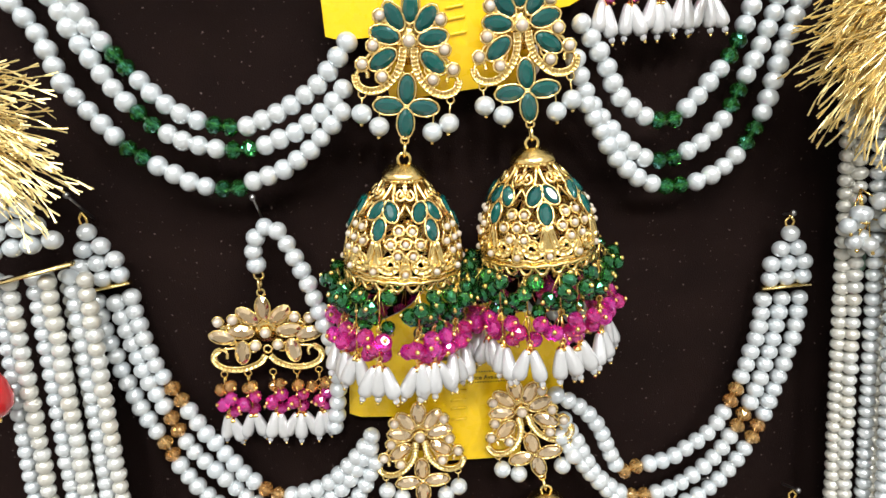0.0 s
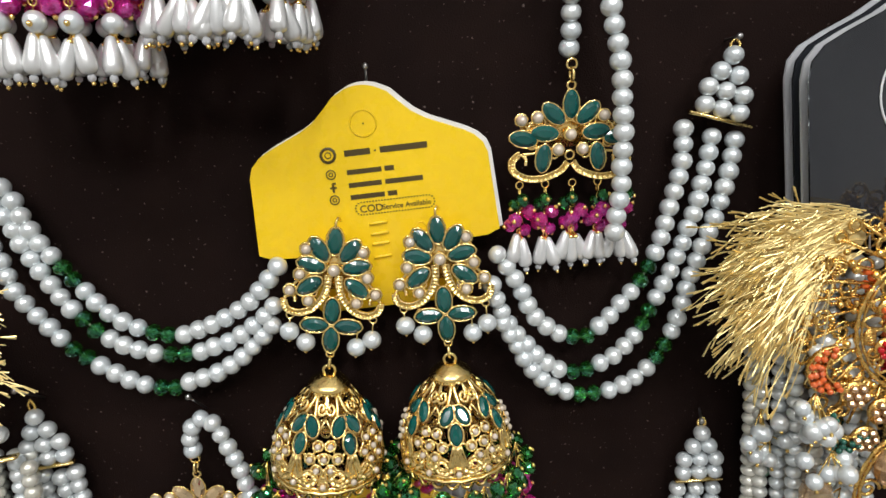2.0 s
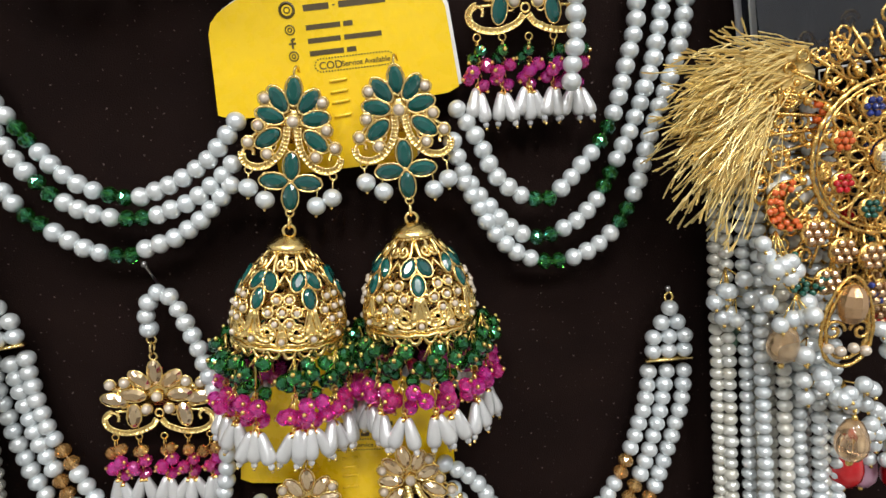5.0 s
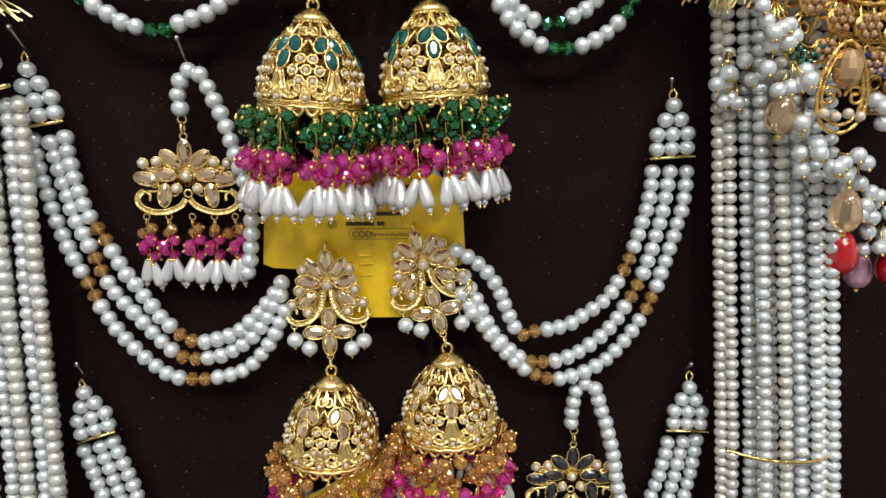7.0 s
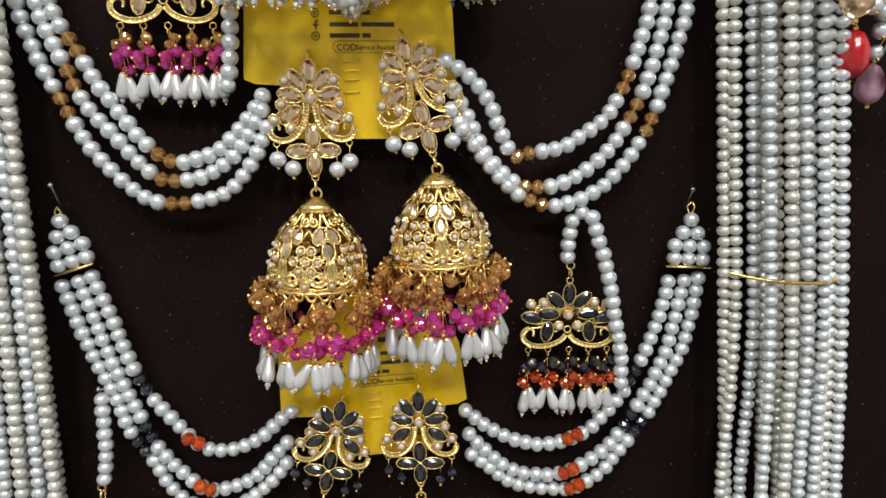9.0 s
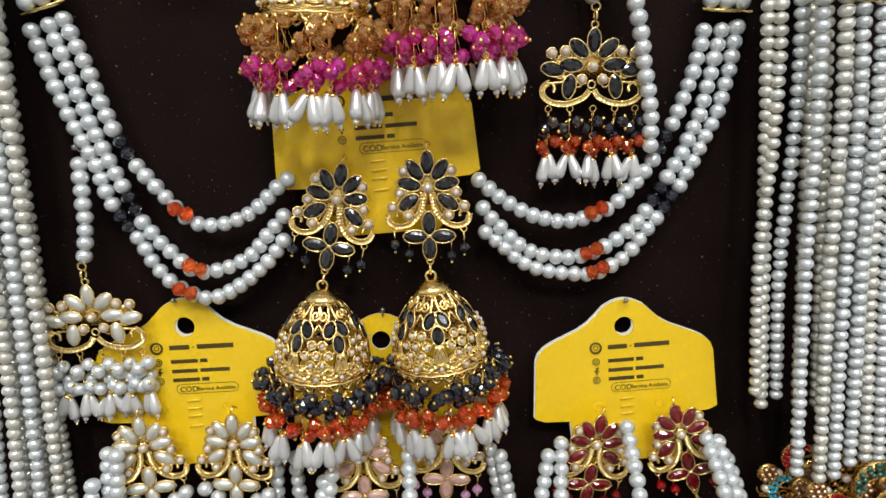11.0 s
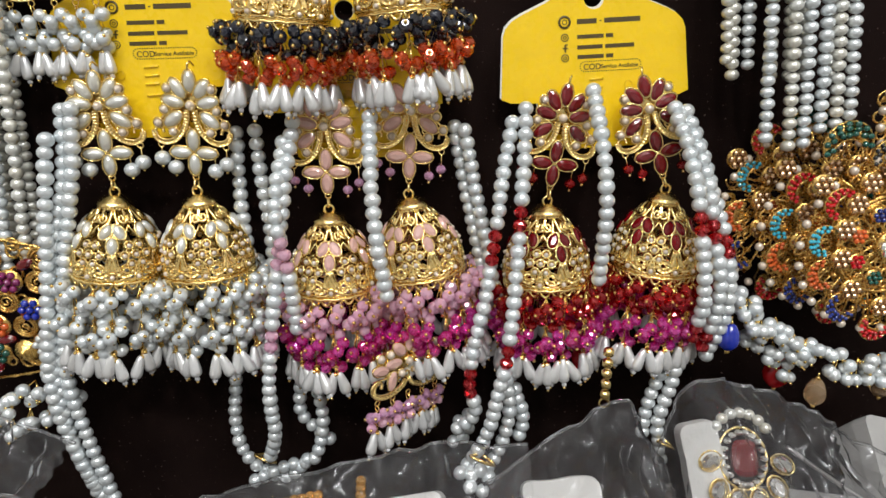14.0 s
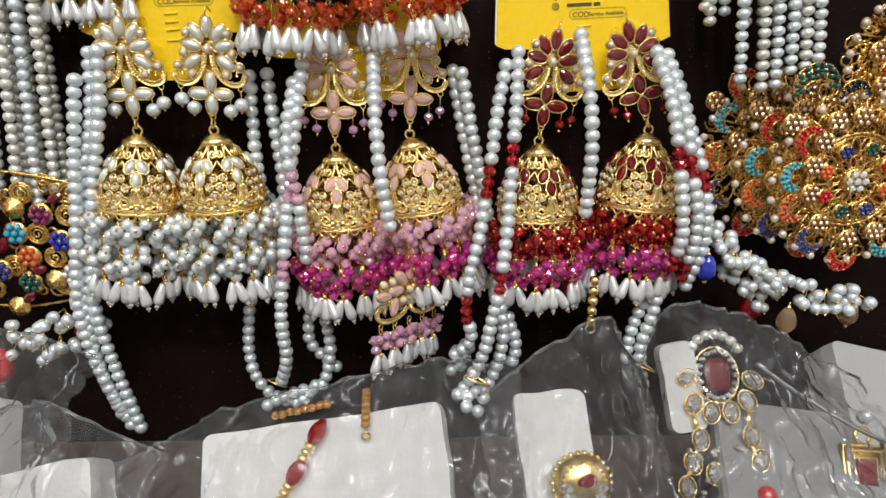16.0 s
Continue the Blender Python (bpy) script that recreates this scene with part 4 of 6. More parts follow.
jhumka("rose", -0.0340, -0.0240, 0.9740, 24, 0, 0, 14)

# ---- forehead pendants with their pearl strings ----
AM = [("amber", 2, 0.0045, 0.0024), ("magenta", 4, 0.0090, 0.0025)]
tikka("green", 0.0666, -0.0150, 0.8373, -2, 4, [("green", 2, 0.0045, 0.0022), ("magenta", 4, 0.0085, 0.0025)], "gold fan pendant with teal stones and magenta crystal fringe", 21)
tikka("champagne", -0.0649, -0.0120, 0.6971, 0, 0, AM, "gold fan pendant with champagne stones and magenta crystal fringe", 22)
tikka("black", 0.0913, -0.0125, 0.5654, 0, 0, [("black", 3, 0.0080, 0.0026), ("orange", 3, 0.0060, 0.0026)], "gold fan pendant with black stones and orange crystal fringe", 23)
tikka("white", -0.1096, -0.0160, 0.4685, -2, 0, [("white", 4, 0.0100, 0.0028), ("white", 3, 0.0050, 0.0028)], "gold fan pendant with white stones and pearl fringe", 24)
tikka("pink", 0.0330, -0.0440, 0.3060, 4, 42, [("lilac", 4, 0.0055, 0.0025), ("pink", 2, 0.0030, 0.0025)], "gold fan pendant with pale pink stones and crystal fringe", 25)


def string(words, pts, y, bulge=0.0, y_end=None, group="pearl strings", **how):
    s = thing("pearl_string", None, words, "pearl string", group)
    lay_beads(s, xz(pts, y, bulge, y_end), **how)
    return s


PS = "single string of white pearls holding a pendant"
string(PS, [(65, 861), (65, 871), (64, 885), (68, 900), (72, 885), (78, 864), (81, 844), (82, 823), (81, 804)], -0.012, 0.004, -0.022, seed=41, r=0.0033)
string(PS, [(-65, 720), (-65, 731), (-59, 737), (-53, 729), (-49, 720), (-46, 711), (-43, 700), (-40, 687), (-41, 671), (-43, 657)], -0.012, 0.002, -0.016, seed=42, r=0.0033)
string(PS, [(90, 588), (90, 600), (91, 607), (97, 610), (101, 600), (106, 585), (110, 566), (114, 547), (115, 533)], -0.012, 0.002, -0.016, seed=43)
string(PS, [(-109, 492), (-107, 509), (-107, 522), (-107, 533)], -0.016, 0.0, -0.012, seed=44)

# ---- strings of the lower pairs ----
LS = "long string of white pearls hanging from an earring"
WL = [[(-107, 414), (-109, 386), (-117, 352), (-122, 324), (-124, 295), (-122, 257), (-111, 224)], [(-102, 415), (-104, 388), (-111, 355), (-116, 324), (-119, 295), (-116, 267), (-107, 222)],
      [(-112, 403), (-116, 373), (-121, 333), (-126, 298), (-124, 267), (-115, 231)]]
for k, line in enumerate(WL):
    string(LS, line, -0.026 - 0.003 * k, 0.004, -0.036, seed=50 + k)
string(LS, [(-40, 404), (-40, 369), (-38, 330), (-46, 299), (-50, 277), (-50, 254), (-42, 240), (-27, 234), (-15, 247)], -0.018, 0.0, -0.03, seed=54)
string(LS, [(-32, 405), (-30, 377), (-28, 350), (-30, 318)], -0.019, seed=55)
string("white pearl string with pink and lilac crystals", [(-13, 410), (-16, 388), (-20, 356), (-24, 327), (-28, 292), (-28, 268), (-33, 250)], -0.030, 0.014, -0.036, seed=56, accents=(0.36, 0.60), accent="pink")
string("white pearl string with pink and lilac crystals", [(-17, 402), (-20, 374), (-16, 351), (-15, 318)], -0.032, 0.012, -0.040, seed=57, accents=(0.58,), accent="pink", accent_n=3)
string(LS, [(-10, 285), (-8, 266), (-13, 246), (-28, 241), (-45, 232)], -0.030, seed=58)
string(LS, [(-18, 285), (-19, 269), (-11, 259), (-4, 252)], -0.026, seed=59)
string(LS, [(18, 412), (19, 389), (21, 365), (25, 337)], -0.030, 0.012, -0.050, seed=60)
string(LS, [(53, 407), (57, 385), (63, 358), (68, 335), (72, 310)], -0.020, seed=61)
string(LS, [(57, 406), (64, 372), (69, 350), (74, 325)], -0.024, seed=62)
string(LS, [(55, 260), (64, 266), (60, 253), (52, 249)], -0.024, seed=63)
RS = "white pearl string with dark red crystals"
string(RS, [(77, 410), (73, 389), (70, 366), (66, 337), (62, 318), (60, 296), (63, 279), (54, 267)], -0.030, 0.014, -0.040, seed=64, accents=(0.38, 0.80), accent="red", accent_n=3)
string(RS, [(82, 416), (81, 389), (79, 364), (77, 332), (75, 312), (72, 296), (68, 273), (59, 252)], -0.030, 0.016, -0.048, seed=65, accents=(0.31, 0.63), accent="red")
string(LS, [(76, 303), (79, 279), (75, 260), (69, 247)], -0.044, seed=66)
string(LS, [(81, 291), (86, 273), (84, 262)], -0.040, seed=67)
string(LS, [(54, 254), (60, 251), (66, 254), (71, 248)], -0.052, seed=68)
string(LS, [(58, 248), (64, 246), (69, 243)], -0.055, seed=69)
string(LS, [(109, 423), (110, 401), (112, 377), (114, 342)], -0.030, 0.016, -0.046, seed=70)
string(RS, [(143, 416), (148, 394), (152, 367), (157, 337), (157, 315)], -0.030, 0.016, -0.046, seed=71, accents=(0.48, 0.97), accent="red")
string(RS, [(148, 415), (155, 389), (159, 364), (165, 337), (163, 309)], -0.030, 0.014, -0.044, seed=72, accents=(0.48, 0.97), accent="red")
string(RS, [(153, 406), (161, 379), (168, 354), (171, 329), (167, 303)], -0.030, 0.012, -0.040, seed=73, accents=(0.5,), accent="red")
string(LS, [(153, 302), (151, 288), (148, 272), (152, 250)], -0.044, seed=74)
string(LS, [(148, 299), (143, 282), (142, 264)], -0.042, seed=75)
for bx, by, bz, w in ((0.066, -0.056, 0.262, 0.012), (-0.035, -0.037, 0.251, 0.010), (0.151, -0.049, 0.264, 0.008)):
    tie = thing("yellow_tie", pose(bx, by, bz, 0, 24, 0), "yellow cord tied round pearl strings", "cord", "cord ties")
    part("cord", Geo().tube(curve([(-w / 2, 0, 0), (0, -0.002, 0.0006), (w / 2, 0, 0), (0, 0.004, 0), (-w / 2, 0, 0)], 6), 0.0007, 5, flat=1.6).mesh("cord", GOLD_WIRE), tie)
clasp = thing("gold_chain_clasp", pose(0.120, -0.050, 0.300), "small gold chain pendant below a pearl string", "clasp")
for k in range(5):
    part("link", shared("chain_link", GOLD, lambda: Geo().lathe([(0.0012, 0.0022), (0.0024, 0.0012), (0.0024, -0.0012), (0.0012, -0.0022)], 8)), clasp, at(0, 0, 0.012 - 0.0052 * k))
part("ring", ring(Geo(), (0, 0, -0.013), 0.0022, 0.0006).mesh("clasp_ring", GOLD), clasp)

# ---- long strands at both sides ----
RIGHT = [(132, 152, 160, 431), (137, 159, 169, 429), (144, 166, 179, 401), (150, 174, 189, 398), (156, 181, 195, 399), (162, 187, 201, 405), (164, 190, 207, 407), (168, 194, 213, 406)]
for k, (a, b, c, end) in enumerate(RIGHT):
    a, b, c = (a + 4.5, b + 5, c + 5) if k < 2 else (a, b, c)
    string("long strand of small white pearls", [(a - 4, 800), (a, 761), ((a + b) / 2, 663), (b, 564), ((b + c) / 2 - 2, 490), (c, end)], -0.026 + 0.006 * (k < 2) - 0.003 * (k % 2), 0.002, -0.040 + 0.014 * (k < 2), "long pearl strands",
           seed=80 + k, r=0.0028, pitch=0.0045, flat=True, mat=PEARL if k % 3 else PEARL_CREAM)
for k, (a, b, c) in enumerate(((134, 154, 168), (147, 170, 184), (159, 184, 198), (165, 190, 209), (152, 176, 192))):
    string("long strand of small white pearls", [(a - 2, 790), (a, 761), (b, 564), (c, 425)], -0.017, 0.0, -0.026, "long pearl strands", joined=True, seed=90 + k, r=0.0029, pitch=0.0043, flat=True, mat=PEARL_CREAM)
band = thing("gold_cord_band", pose(0.167, -0.038, 0.588), "thin gold cord tied across the pearl strands", "cord", "cord ties")
part("cord", Geo().tube(curve([(-0.020, 0.002, 0.002), (-0.006, -0.0025, 0.0), (0.012, -0.0025, -0.0012), (0.026, 0.002, 0.0)], 8), 0.0008, 5, beads=0.2).mesh("cord", GOLD_WIRE), band)
LEFT = [(-148, -156, -168, -176, 346), (-142, -148, -158, -168, 342), (-136, -141, -150, -160, 340), (-130, -134, -142, -151, 342), (-124, -128, -135, -142, 341), (-118, -122, -127, -133, 344)]
for k, (a, b, c, d, end) in enumerate(LEFT):
    string("long strand of small cream pearls", [(a, 726), ((a + b) / 2, 640), (b, 561), (c, 440), (d, end)], -0.019 - 0.0035 * (k % 2), 0.001, -0.026, "long pearl strands",
           seed=100 + k, r=0.0029, pitch=0.0049, mat=PEARL_CREAM if k % 2 else PEARL)
for k, (a, c) in enumerate(((-136, -152), (-129, -145), (-124, -134))):
    string("long strand of small cream pearls", [(a, 724), (a - 4, 561), (c, 344)], -0.012, 0.0, -0.014, "long pearl strands", joined=True, seed=110 + k, r=0.0029, pitch=0.0044, flat=True, mat=PEARL_CREAM)
head = thing("pearl_strand_head", None, "triangle of white pearls above a gold bar", "pearl string")
b = Geo().tube([(-0.150, -0.026, 0.7235), (-0.119, -0.026, 0.7305)], 0.0008, 6, flat=2.5)
part("bar", b.mesh("bar", GOLD), head, None, "flat gold spacer bar")
rng = random.Random(5)
for row in range(5):
    for k in range(row + 1):
        part("pearl", shared("pearl", PEARL, pearl_geo), head, at(-0.139 + (k - row / 2) * 0.0062 + 0.0006 * row, -0.025 - 0.001 * (k % 2), 0.759 - row * 0.0062 + 0.001 * k, 0.0032))

# ---- tassels ----
TASSEL = material("gold_thread", (0.90, 0.68, 0.24), 0.32, 0.55, vary=0.2, second=(0.90, 0.74, 0.36), patch=0.9, patch_scale=120, spec=0.9)


def tassel(x, y, z, length, mid, fan, n, seed, label):
    """A fan of twisted threads from a knot, drooping at the ends. mid and fan are degrees from the x axis, anticlockwise."""
    r = random.Random(seed)
    t = thing("tassel", pose(x, y, z), label, "tassel", "gold tassels")
    g = Geo()
    for k in range(n):
        a = radians(mid + fan * r.uniform(-1, 1))
        ll = length * r.uniform(0.6, 1.08)
        o = Vector((r.uniform(-1, 1) * 0.004, r.uniform(-1, 1) * 0.006, r.uniform(-1, 1) * 0.009))
        d = Vector((math.cos(a), r.uniform(-0.35, 0.12), math.sin(a)))
        side = Vector((-d.z, r.uniform(-0.5, 0.5), d.x)) * r.uniform(-0.26, 0.22)
        pts = [o + d * (ll * s) + side * (ll * s * s) + Vector((r.uniform(-1, 1), r.uniform(-1, 1), r.uniform(-1, 1))) * (0.0018 * s) + Vector((0, 0, -0.22 * ll * s * s)) for s in (0, 0.2, 0.4, 0.6, 0.8, 1.0)]
        w = r.uniform(0.00016, 0.00034)
        g.tube(curve(pts, 3), w, 4, beads=0.35)
        if r.random() < 0.6:
            e, u = pts[-1], (pts[-1] - pts[-2]).normalized()
            for q in range(2):
                g.tube([e, e + (u + Vector((r.uniform(-0.3, 0.3), r.uniform(-0.3, 0.3), r.uniform(-0.3, 0.3)))) * 0.004], 0.0003, 3)
    tagged(part("thread_fan", g.mesh("thread_fan", TASSEL, False), t), kind="stuff")
    part("knot", Geo().ball((0, 0, 0), 0.006, 12, 8, 0.8).mesh("knot", TASSEL), t)
    return t


tassel(0.1500, -0.0330, 0.8080, 0.034, 190, 27, 400, 3, "loose shiny gold thread tassel with frayed ends")
tassel(0.1450, -0.0330, 0.8060, 0.036, 222, 32, 260, 4, "loose shiny gold thread tassel with frayed ends")
tassel(-0.1520, -0.0280, 0.7780, 0.034, -4, 32, 180, 5, "loose pale gold thread tassel with frayed ends")
tie = thing("coral_bead_link", pose(0.1540, -0.0400, 0.7960), "gold ring with small coral beads under the tassel", "link")
g = ring(Geo(), (0, 0, -0.006), 0.0034, 0.0006)
part("ring", g.mesh("link_ring", GOLD), tie)
for k in range(4):
    part("bead", shared("bead_round", BEAD["coral"], lambda: Geo().ball((0, 0, 0), 1.0, 10, 6)), tie, at(0.0018 * (k % 2), -0.001, 0.003 - 0.0022 * k, 0.0014))

# ---- black card at the side ----
BLACK_CARD = material("black_plastic", (0.022, 0.024, 0.029), 0.12, coat=1.0, patch=0.5, second=(0.02, 0.021, 0.025), bump=0.06, scale=500, patch_scale=80, rough_vary=0.15)
GREY_CARD = material("clear_plastic_edge", (0.74, 0.75, 0.77), 0.15, coat=0.4, trans=0.3, patch=0.4)
WHITE_INK = material("white_ink", (0.75, 0.75, 0.75), 0.5, patch=0.2)


SIDE = [(0.004, 0.0), (0.0012, 0.0012), (0.0, 0.004), (0.0, 0.048), (0.0012, 0.0535), (0.005, 0.0575), (0.012, 0.0605), (0.022, 0.0640), (0.032, 0.0690), (0.042, 0.0720), (0.078, 0.0720), (0.080, 0.002), (0.078, 0.0), (0.016, 0.0), (0.013, 0.003), (0.009, 0.0022)]
for k, (ox, oy, mat) in enumerate(((0.0, -0.0310, BLACK_CARD), (0.0015, -0.0240, GREY_CARD), (0.003, -0.0170, BLACK_CARD), (0.0035, -0.0110, GREY_CARD))):
    card = thing("black_card", pose(0.1408 + ox, oy, 0.807, 0, -10, 0), "glossy black plastic card with rounded corners" if mat is BLACK_CARD else "clear plastic card behind a black card", "card", "stacked side cards")
    part("plate", Geo().slab(SIDE, 0.0, 0.0009).mesh("side_plate", mat, False), card)
    if k == 0:
        g = Geo().tube([(0.039 + 0.018 * math.cos(w), -0.0004, 0.040 + 0.018 * math.sin(w)) for w in [2 * math.pi * q / 40 for q in range(40)]], 0.0004, 4, True)
        part("printed_ring", g.mesh("printed_ring", WHITE_INK), card)
        g = Geo().tube([(0.0185, -0.0004, -0.009), (0.0185, -0.0004, -0.001), (0.060, -0.0004, -0.001)], 0.0004, 4)
        part("printed_line", g.mesh("printed_line", WHITE_INK), card)

# ---- jewelled panels ----
PALE_STONE = stone("clear_stone", (0.95, 0.94, 0.90), (0.86, 0.84, 0.80), 0.15, 0.05, 0.85)
TOPAZ = stone("topaz_stone", (0.56, 0.34, 0.17), (0.64, 0.43, 0.25), 0.0, 0.25, 0.8)
ANTIQUE = material("antique_gold", (0.93, 0.62, 0.20), 0.26, 1.0, vary=0.3, second=(0.74, 0.46, 0.13), bump=0.5, scale=1300, patch=0.8, patch_scale=150, rough_vary=0.25)


def crescent_pts(size, n=12):
    outer = [(size * math.cos(radians(-120 + 240 * k / n)), size * math.sin(radians(-120 + 240 * k / n))) for k in range(n + 1)]
    inner = [(-size * 0.45 + size * 0.72 * math.cos(radians(95 - 190 * k / n)), size * 0.72 * math.sin(radians(95 - 190 * k / n))) for k in range(n + 1)]
    return [(-x, z) for x, z in outer + inner]


def add_crescent(owner, x, z, deg, color, size=0.0075, y=-0.002):
    o = crescent_pts(size)
    g = Geo().slab(o, 0.0, 0.0012).tube([(a, -0.0003, b) for a, b in o], 0.0005, 5, True, beads=0.2)
    m = pose(x, y, z, 0, deg, 0)
    c = part("crescent", g.mesh("crescent", ANTIQUE), owner, m, "gold crescent set with coloured beads")
    s = Geo()
    for row, rr in ((0, 0.90), (1, 0.66)):
        for k in range(9 if row == 0 else 7):
            a = radians(-100 + 200 * k / (8 if row == 0 else 6))
            p = (-(size * rr * math.cos(a)) + (0 if row == 0 else -size * 0.06), size * rr * math.sin(a))
            s.ball((p[0], -0.0008, p[1]), size * 0.135, 8, 5)
    for k in range(3):
        s.ball((-size * 0.45, -0.0008, (k - 1) * size * 0.25), size * 0.13, 8, 5)
    tagged(part("bead_fill", s.mesh("seed_beads", BEAD[color]), c), kind="stuff")


def add_flower(owner, x, z, mat, petal=0.0013, y=-0.002, name="bead_flower", n=6):
    g = Geo()
    for k in range(n):
        a = 2 * math.pi * k / n
        g.ball((petal * 2.1 * math.cos(a), -0.0008, petal * 2.1 * math.sin(a)), petal, 8, 5)
    g.ball((0, -0.001, 0), petal, 8, 5)
    base = Geo().slab([(petal * 3.3 * math.cos(w), petal * 3.3 * math.sin(w)) for w in [2 * math.pi * q / 16 for q in range(16)]], 0.0, 0.001)
    f = part(name, base.mesh("flower_base", ANTIQUE), owner, at(x, y, z), "flower of small beads")
    tagged(part("blossom", g.mesh("petal_beads", mat, mat not in (TOPAZ, PALE_STONE)), f), kind="stuff")


def lace_disc(g, R, rng):
    """Pierced round plate: rims, petal loops, scrolls."""
    for r, w in ((R, 0.0010), (R * 0.93, 0.0006), (R * 0.52, 0.0006), (R * 0.26, 0.0006)):
        g.tube([(r * math.cos(2 * math.pi * k / 60), 0, r * math.sin(2 * math.pi * k / 60)) for k in range(60)], w, 5, True, beads=0.35)
    for k in range(22):
        a = 2 * math.pi * k / 22
        d, s = Vector((math.cos(a), 0, math.sin(a))), Vector((-math.sin(a), 0, math.cos(a)))
        g.tube([d * (R * (0.72 - 0.2 * math.cos(w))) + s * (R * 0.095 * math.sin(w)) for w in [2 * math.pi * q / 12 for q in range(12)]], 0.0006, 4, True)
    for k in range(14):
        a = 2 * math.pi * k / 14
        d, s = Vector((math.cos(a), 0, math.sin(a))), Vector((-math.sin(a), 0, math.cos(a)))
        g.tube([d * (R * (0.39 - 0.12 * math.cos(w))) + s * (R * 0.07 * math.sin(w)) for w in [2 * math.pi * q / 10 for q in range(10)]], 0.0006, 4, True)
    for k in range(30):
        a, r = rng.uniform(0, 6.28), R * rng.choice((0.84, 0.60))
        ring(g, (r * math.cos(a), -0.0006, r * math.sin(a)), 0.0015, 0.0005, n=10)
    return g


def jewel_panel(x, y, z, R, crescents, flowers, seed, label, lean=0.0, sway=0.0, pearls=True):
    rng = random.Random(seed)
    p = thing("jewelled_panel", pose(x, y, z, 0, lean, sway), label, "ornament", "jewelled panels")
    part("disc", lace_disc(Geo(), R, rng).mesh("lace_disc", ANTIQUE), p, None, "pierced gold disc")
    g = Geo()
    for k in range(120):
        a, r = rng.uniform(0, 6.28), R * rng.uniform(1.05, 1.75)
        q = (r * math.cos(a), 0.001 + rng.uniform(0, 0.002), r * math.sin(a))
        if k % 3:
            ring(g, q, rng.uniform(0.0016, 0.0028), 0.0006, n=10)
        else:
            g.tube([(c[0], q[1], c[2]) for c in spiral(q[0], q[2], 0.0036, 0.0006, rng.uniform(0, 6), 1.5)], 0.0006, 4, beads=0.3)
    for k in range(36):
        a = 2 * math.pi * k / 36
        g.tube([(R * math.cos(a), 0.0008, R * math.sin(a)), (R * 1.7 * math.cos(a + 0.2), 0.002, R * 1.7 * math.sin(a + 0.2))], 0.0006, 4)
    for k in range(60):
        a, r = rng.uniform(0, 6.28), R * rng.uniform(1.0, 1.65)
        g.ball((r * math.cos(a), 0.001, r * math.sin(a)), rng.uniform(0.0008, 0.0015), 8, 5)
    part("frame", g.mesh("open_frame", ANTIQUE), p, None, "open gold filigree frame")
    for cx, cz, deg, color, size in crescents:
        add_crescent(p, cx / 1000, cz / 1000, deg, color, size / 1000)
    for fx, fz in flowers:
        add_flower(p, fx / 1000, fz / 1000, TOPAZ, 0.0014)
    for k, color in enumerate(("scarlet", "emerald", "navy", "coral", "scarlet", "emerald", "navy", "coral")):
        a = 2 * math.pi * k / 8 + 0.5
        add_flower(p, R * 0.70 * math.cos(a), R * 0.70 * math.sin(a), BEAD[color], 0.0011)
    add_flower(p, 0, 0, PALE_STONE, 0.0018)
    for k in range(26 if pearls else 0):
        a = 2 * math.pi * k / 26
        part("set_pearl", shared("set_pearl", SMALL_PEARL, None), p, at(R * 1.80 * math.cos(a), -0.0015, R * 1.80 * math.sin(a), 0.0019))
    return p


def pearl_cluster(x, y, z, n, seed, spread=0.006, mat=None, r=0.0030, label="bunch of small white pearls on gold pins"):
    rng = random.Random(seed)
    c = thing("pearl_cluster", pose(x, y, z), label, "pearls", "pearl bunches")
    g = Geo()
    for k in range(n):
        q = Vector((rng.uniform(-1, 1) * spread, rng.uniform(-1, 0.3) * 0.004, rng.uniform(-1, 1) * spread))
        part("pearl", shared("pearl", mat or PEARL, pearl_geo), c, along(q, (rng.uniform(-1, 1), rng.uniform(-1, 1), rng.uniform(-1, 1)), r * rng.uniform(0.9, 1.08)))
        g.tube([(0, 0, spread), q], 0.0003, 4)
        g.ball(q + Vector((0, -0.002, -0.0024)), 0.0007, 6, 4)
    part("wire", g.mesh("wire", GOLD_WIRE), c)


def drop_bead(x, y, z, color, length, label, mat=None):
    """A smooth pear-shaped drop, its middle at the given place."""
    d = thing("drop_bead", pose(x, y, z), label, "bead", "large drops")
    L = length
    g = Geo().lathe([(0.001, L * 0.5), (L * 0.18, L * 0.44), (L * 0.30, L * 0.22), (L * 0.36, -0.05 * L), (L * 0.34, -0.25 * L), (L * 0.22, -0.43 * L), (0.001, -0.5 * L)], 20)
    part("drop", g.mesh("drop", mat or BEAD[color]), d)
    c = Geo().ball((0, 0, L * 0.53), 0.0011, 8, 5).ball((0, 0, -L * 0.56), 0.0012, 8, 5).tube([(0, 0, L * 0.5), (0, 0, L * 0.75)], 0.0004, 4)
    part("cap", c.mesh("cap", GOLD_WIRE), d)


AMBER_DROP = stone("amber_drop", (0.92, 0.68, 0.42), (0.88, 0.60, 0.34), 0.85, 0.05)
CRES = [(-27, 42, 78, "emerald", 10), (-9, 38, 70, "black", 7), (-25, 18, 25, "scarlet", 6.8), (-29, 2, 0, "turquoise", 6.8), (-27, -13, -20, "coral", 6.8), (-16, -28, -45, "navy", 6.8), (1, -37, -75, "scarlet", 6.8),
        (20, -30, -110, "turquoise", 6.8), (29, -10, 200, "coral", 6.8), (26, 14, 160, "navy", 6.8)]
FLOW = [(-18, 18), (-21, 7), (-20, -6), (-13, -20), (2, -28), (-14, 27), (-3, 29), (10, 28), (14, -24), (-34, 26)]
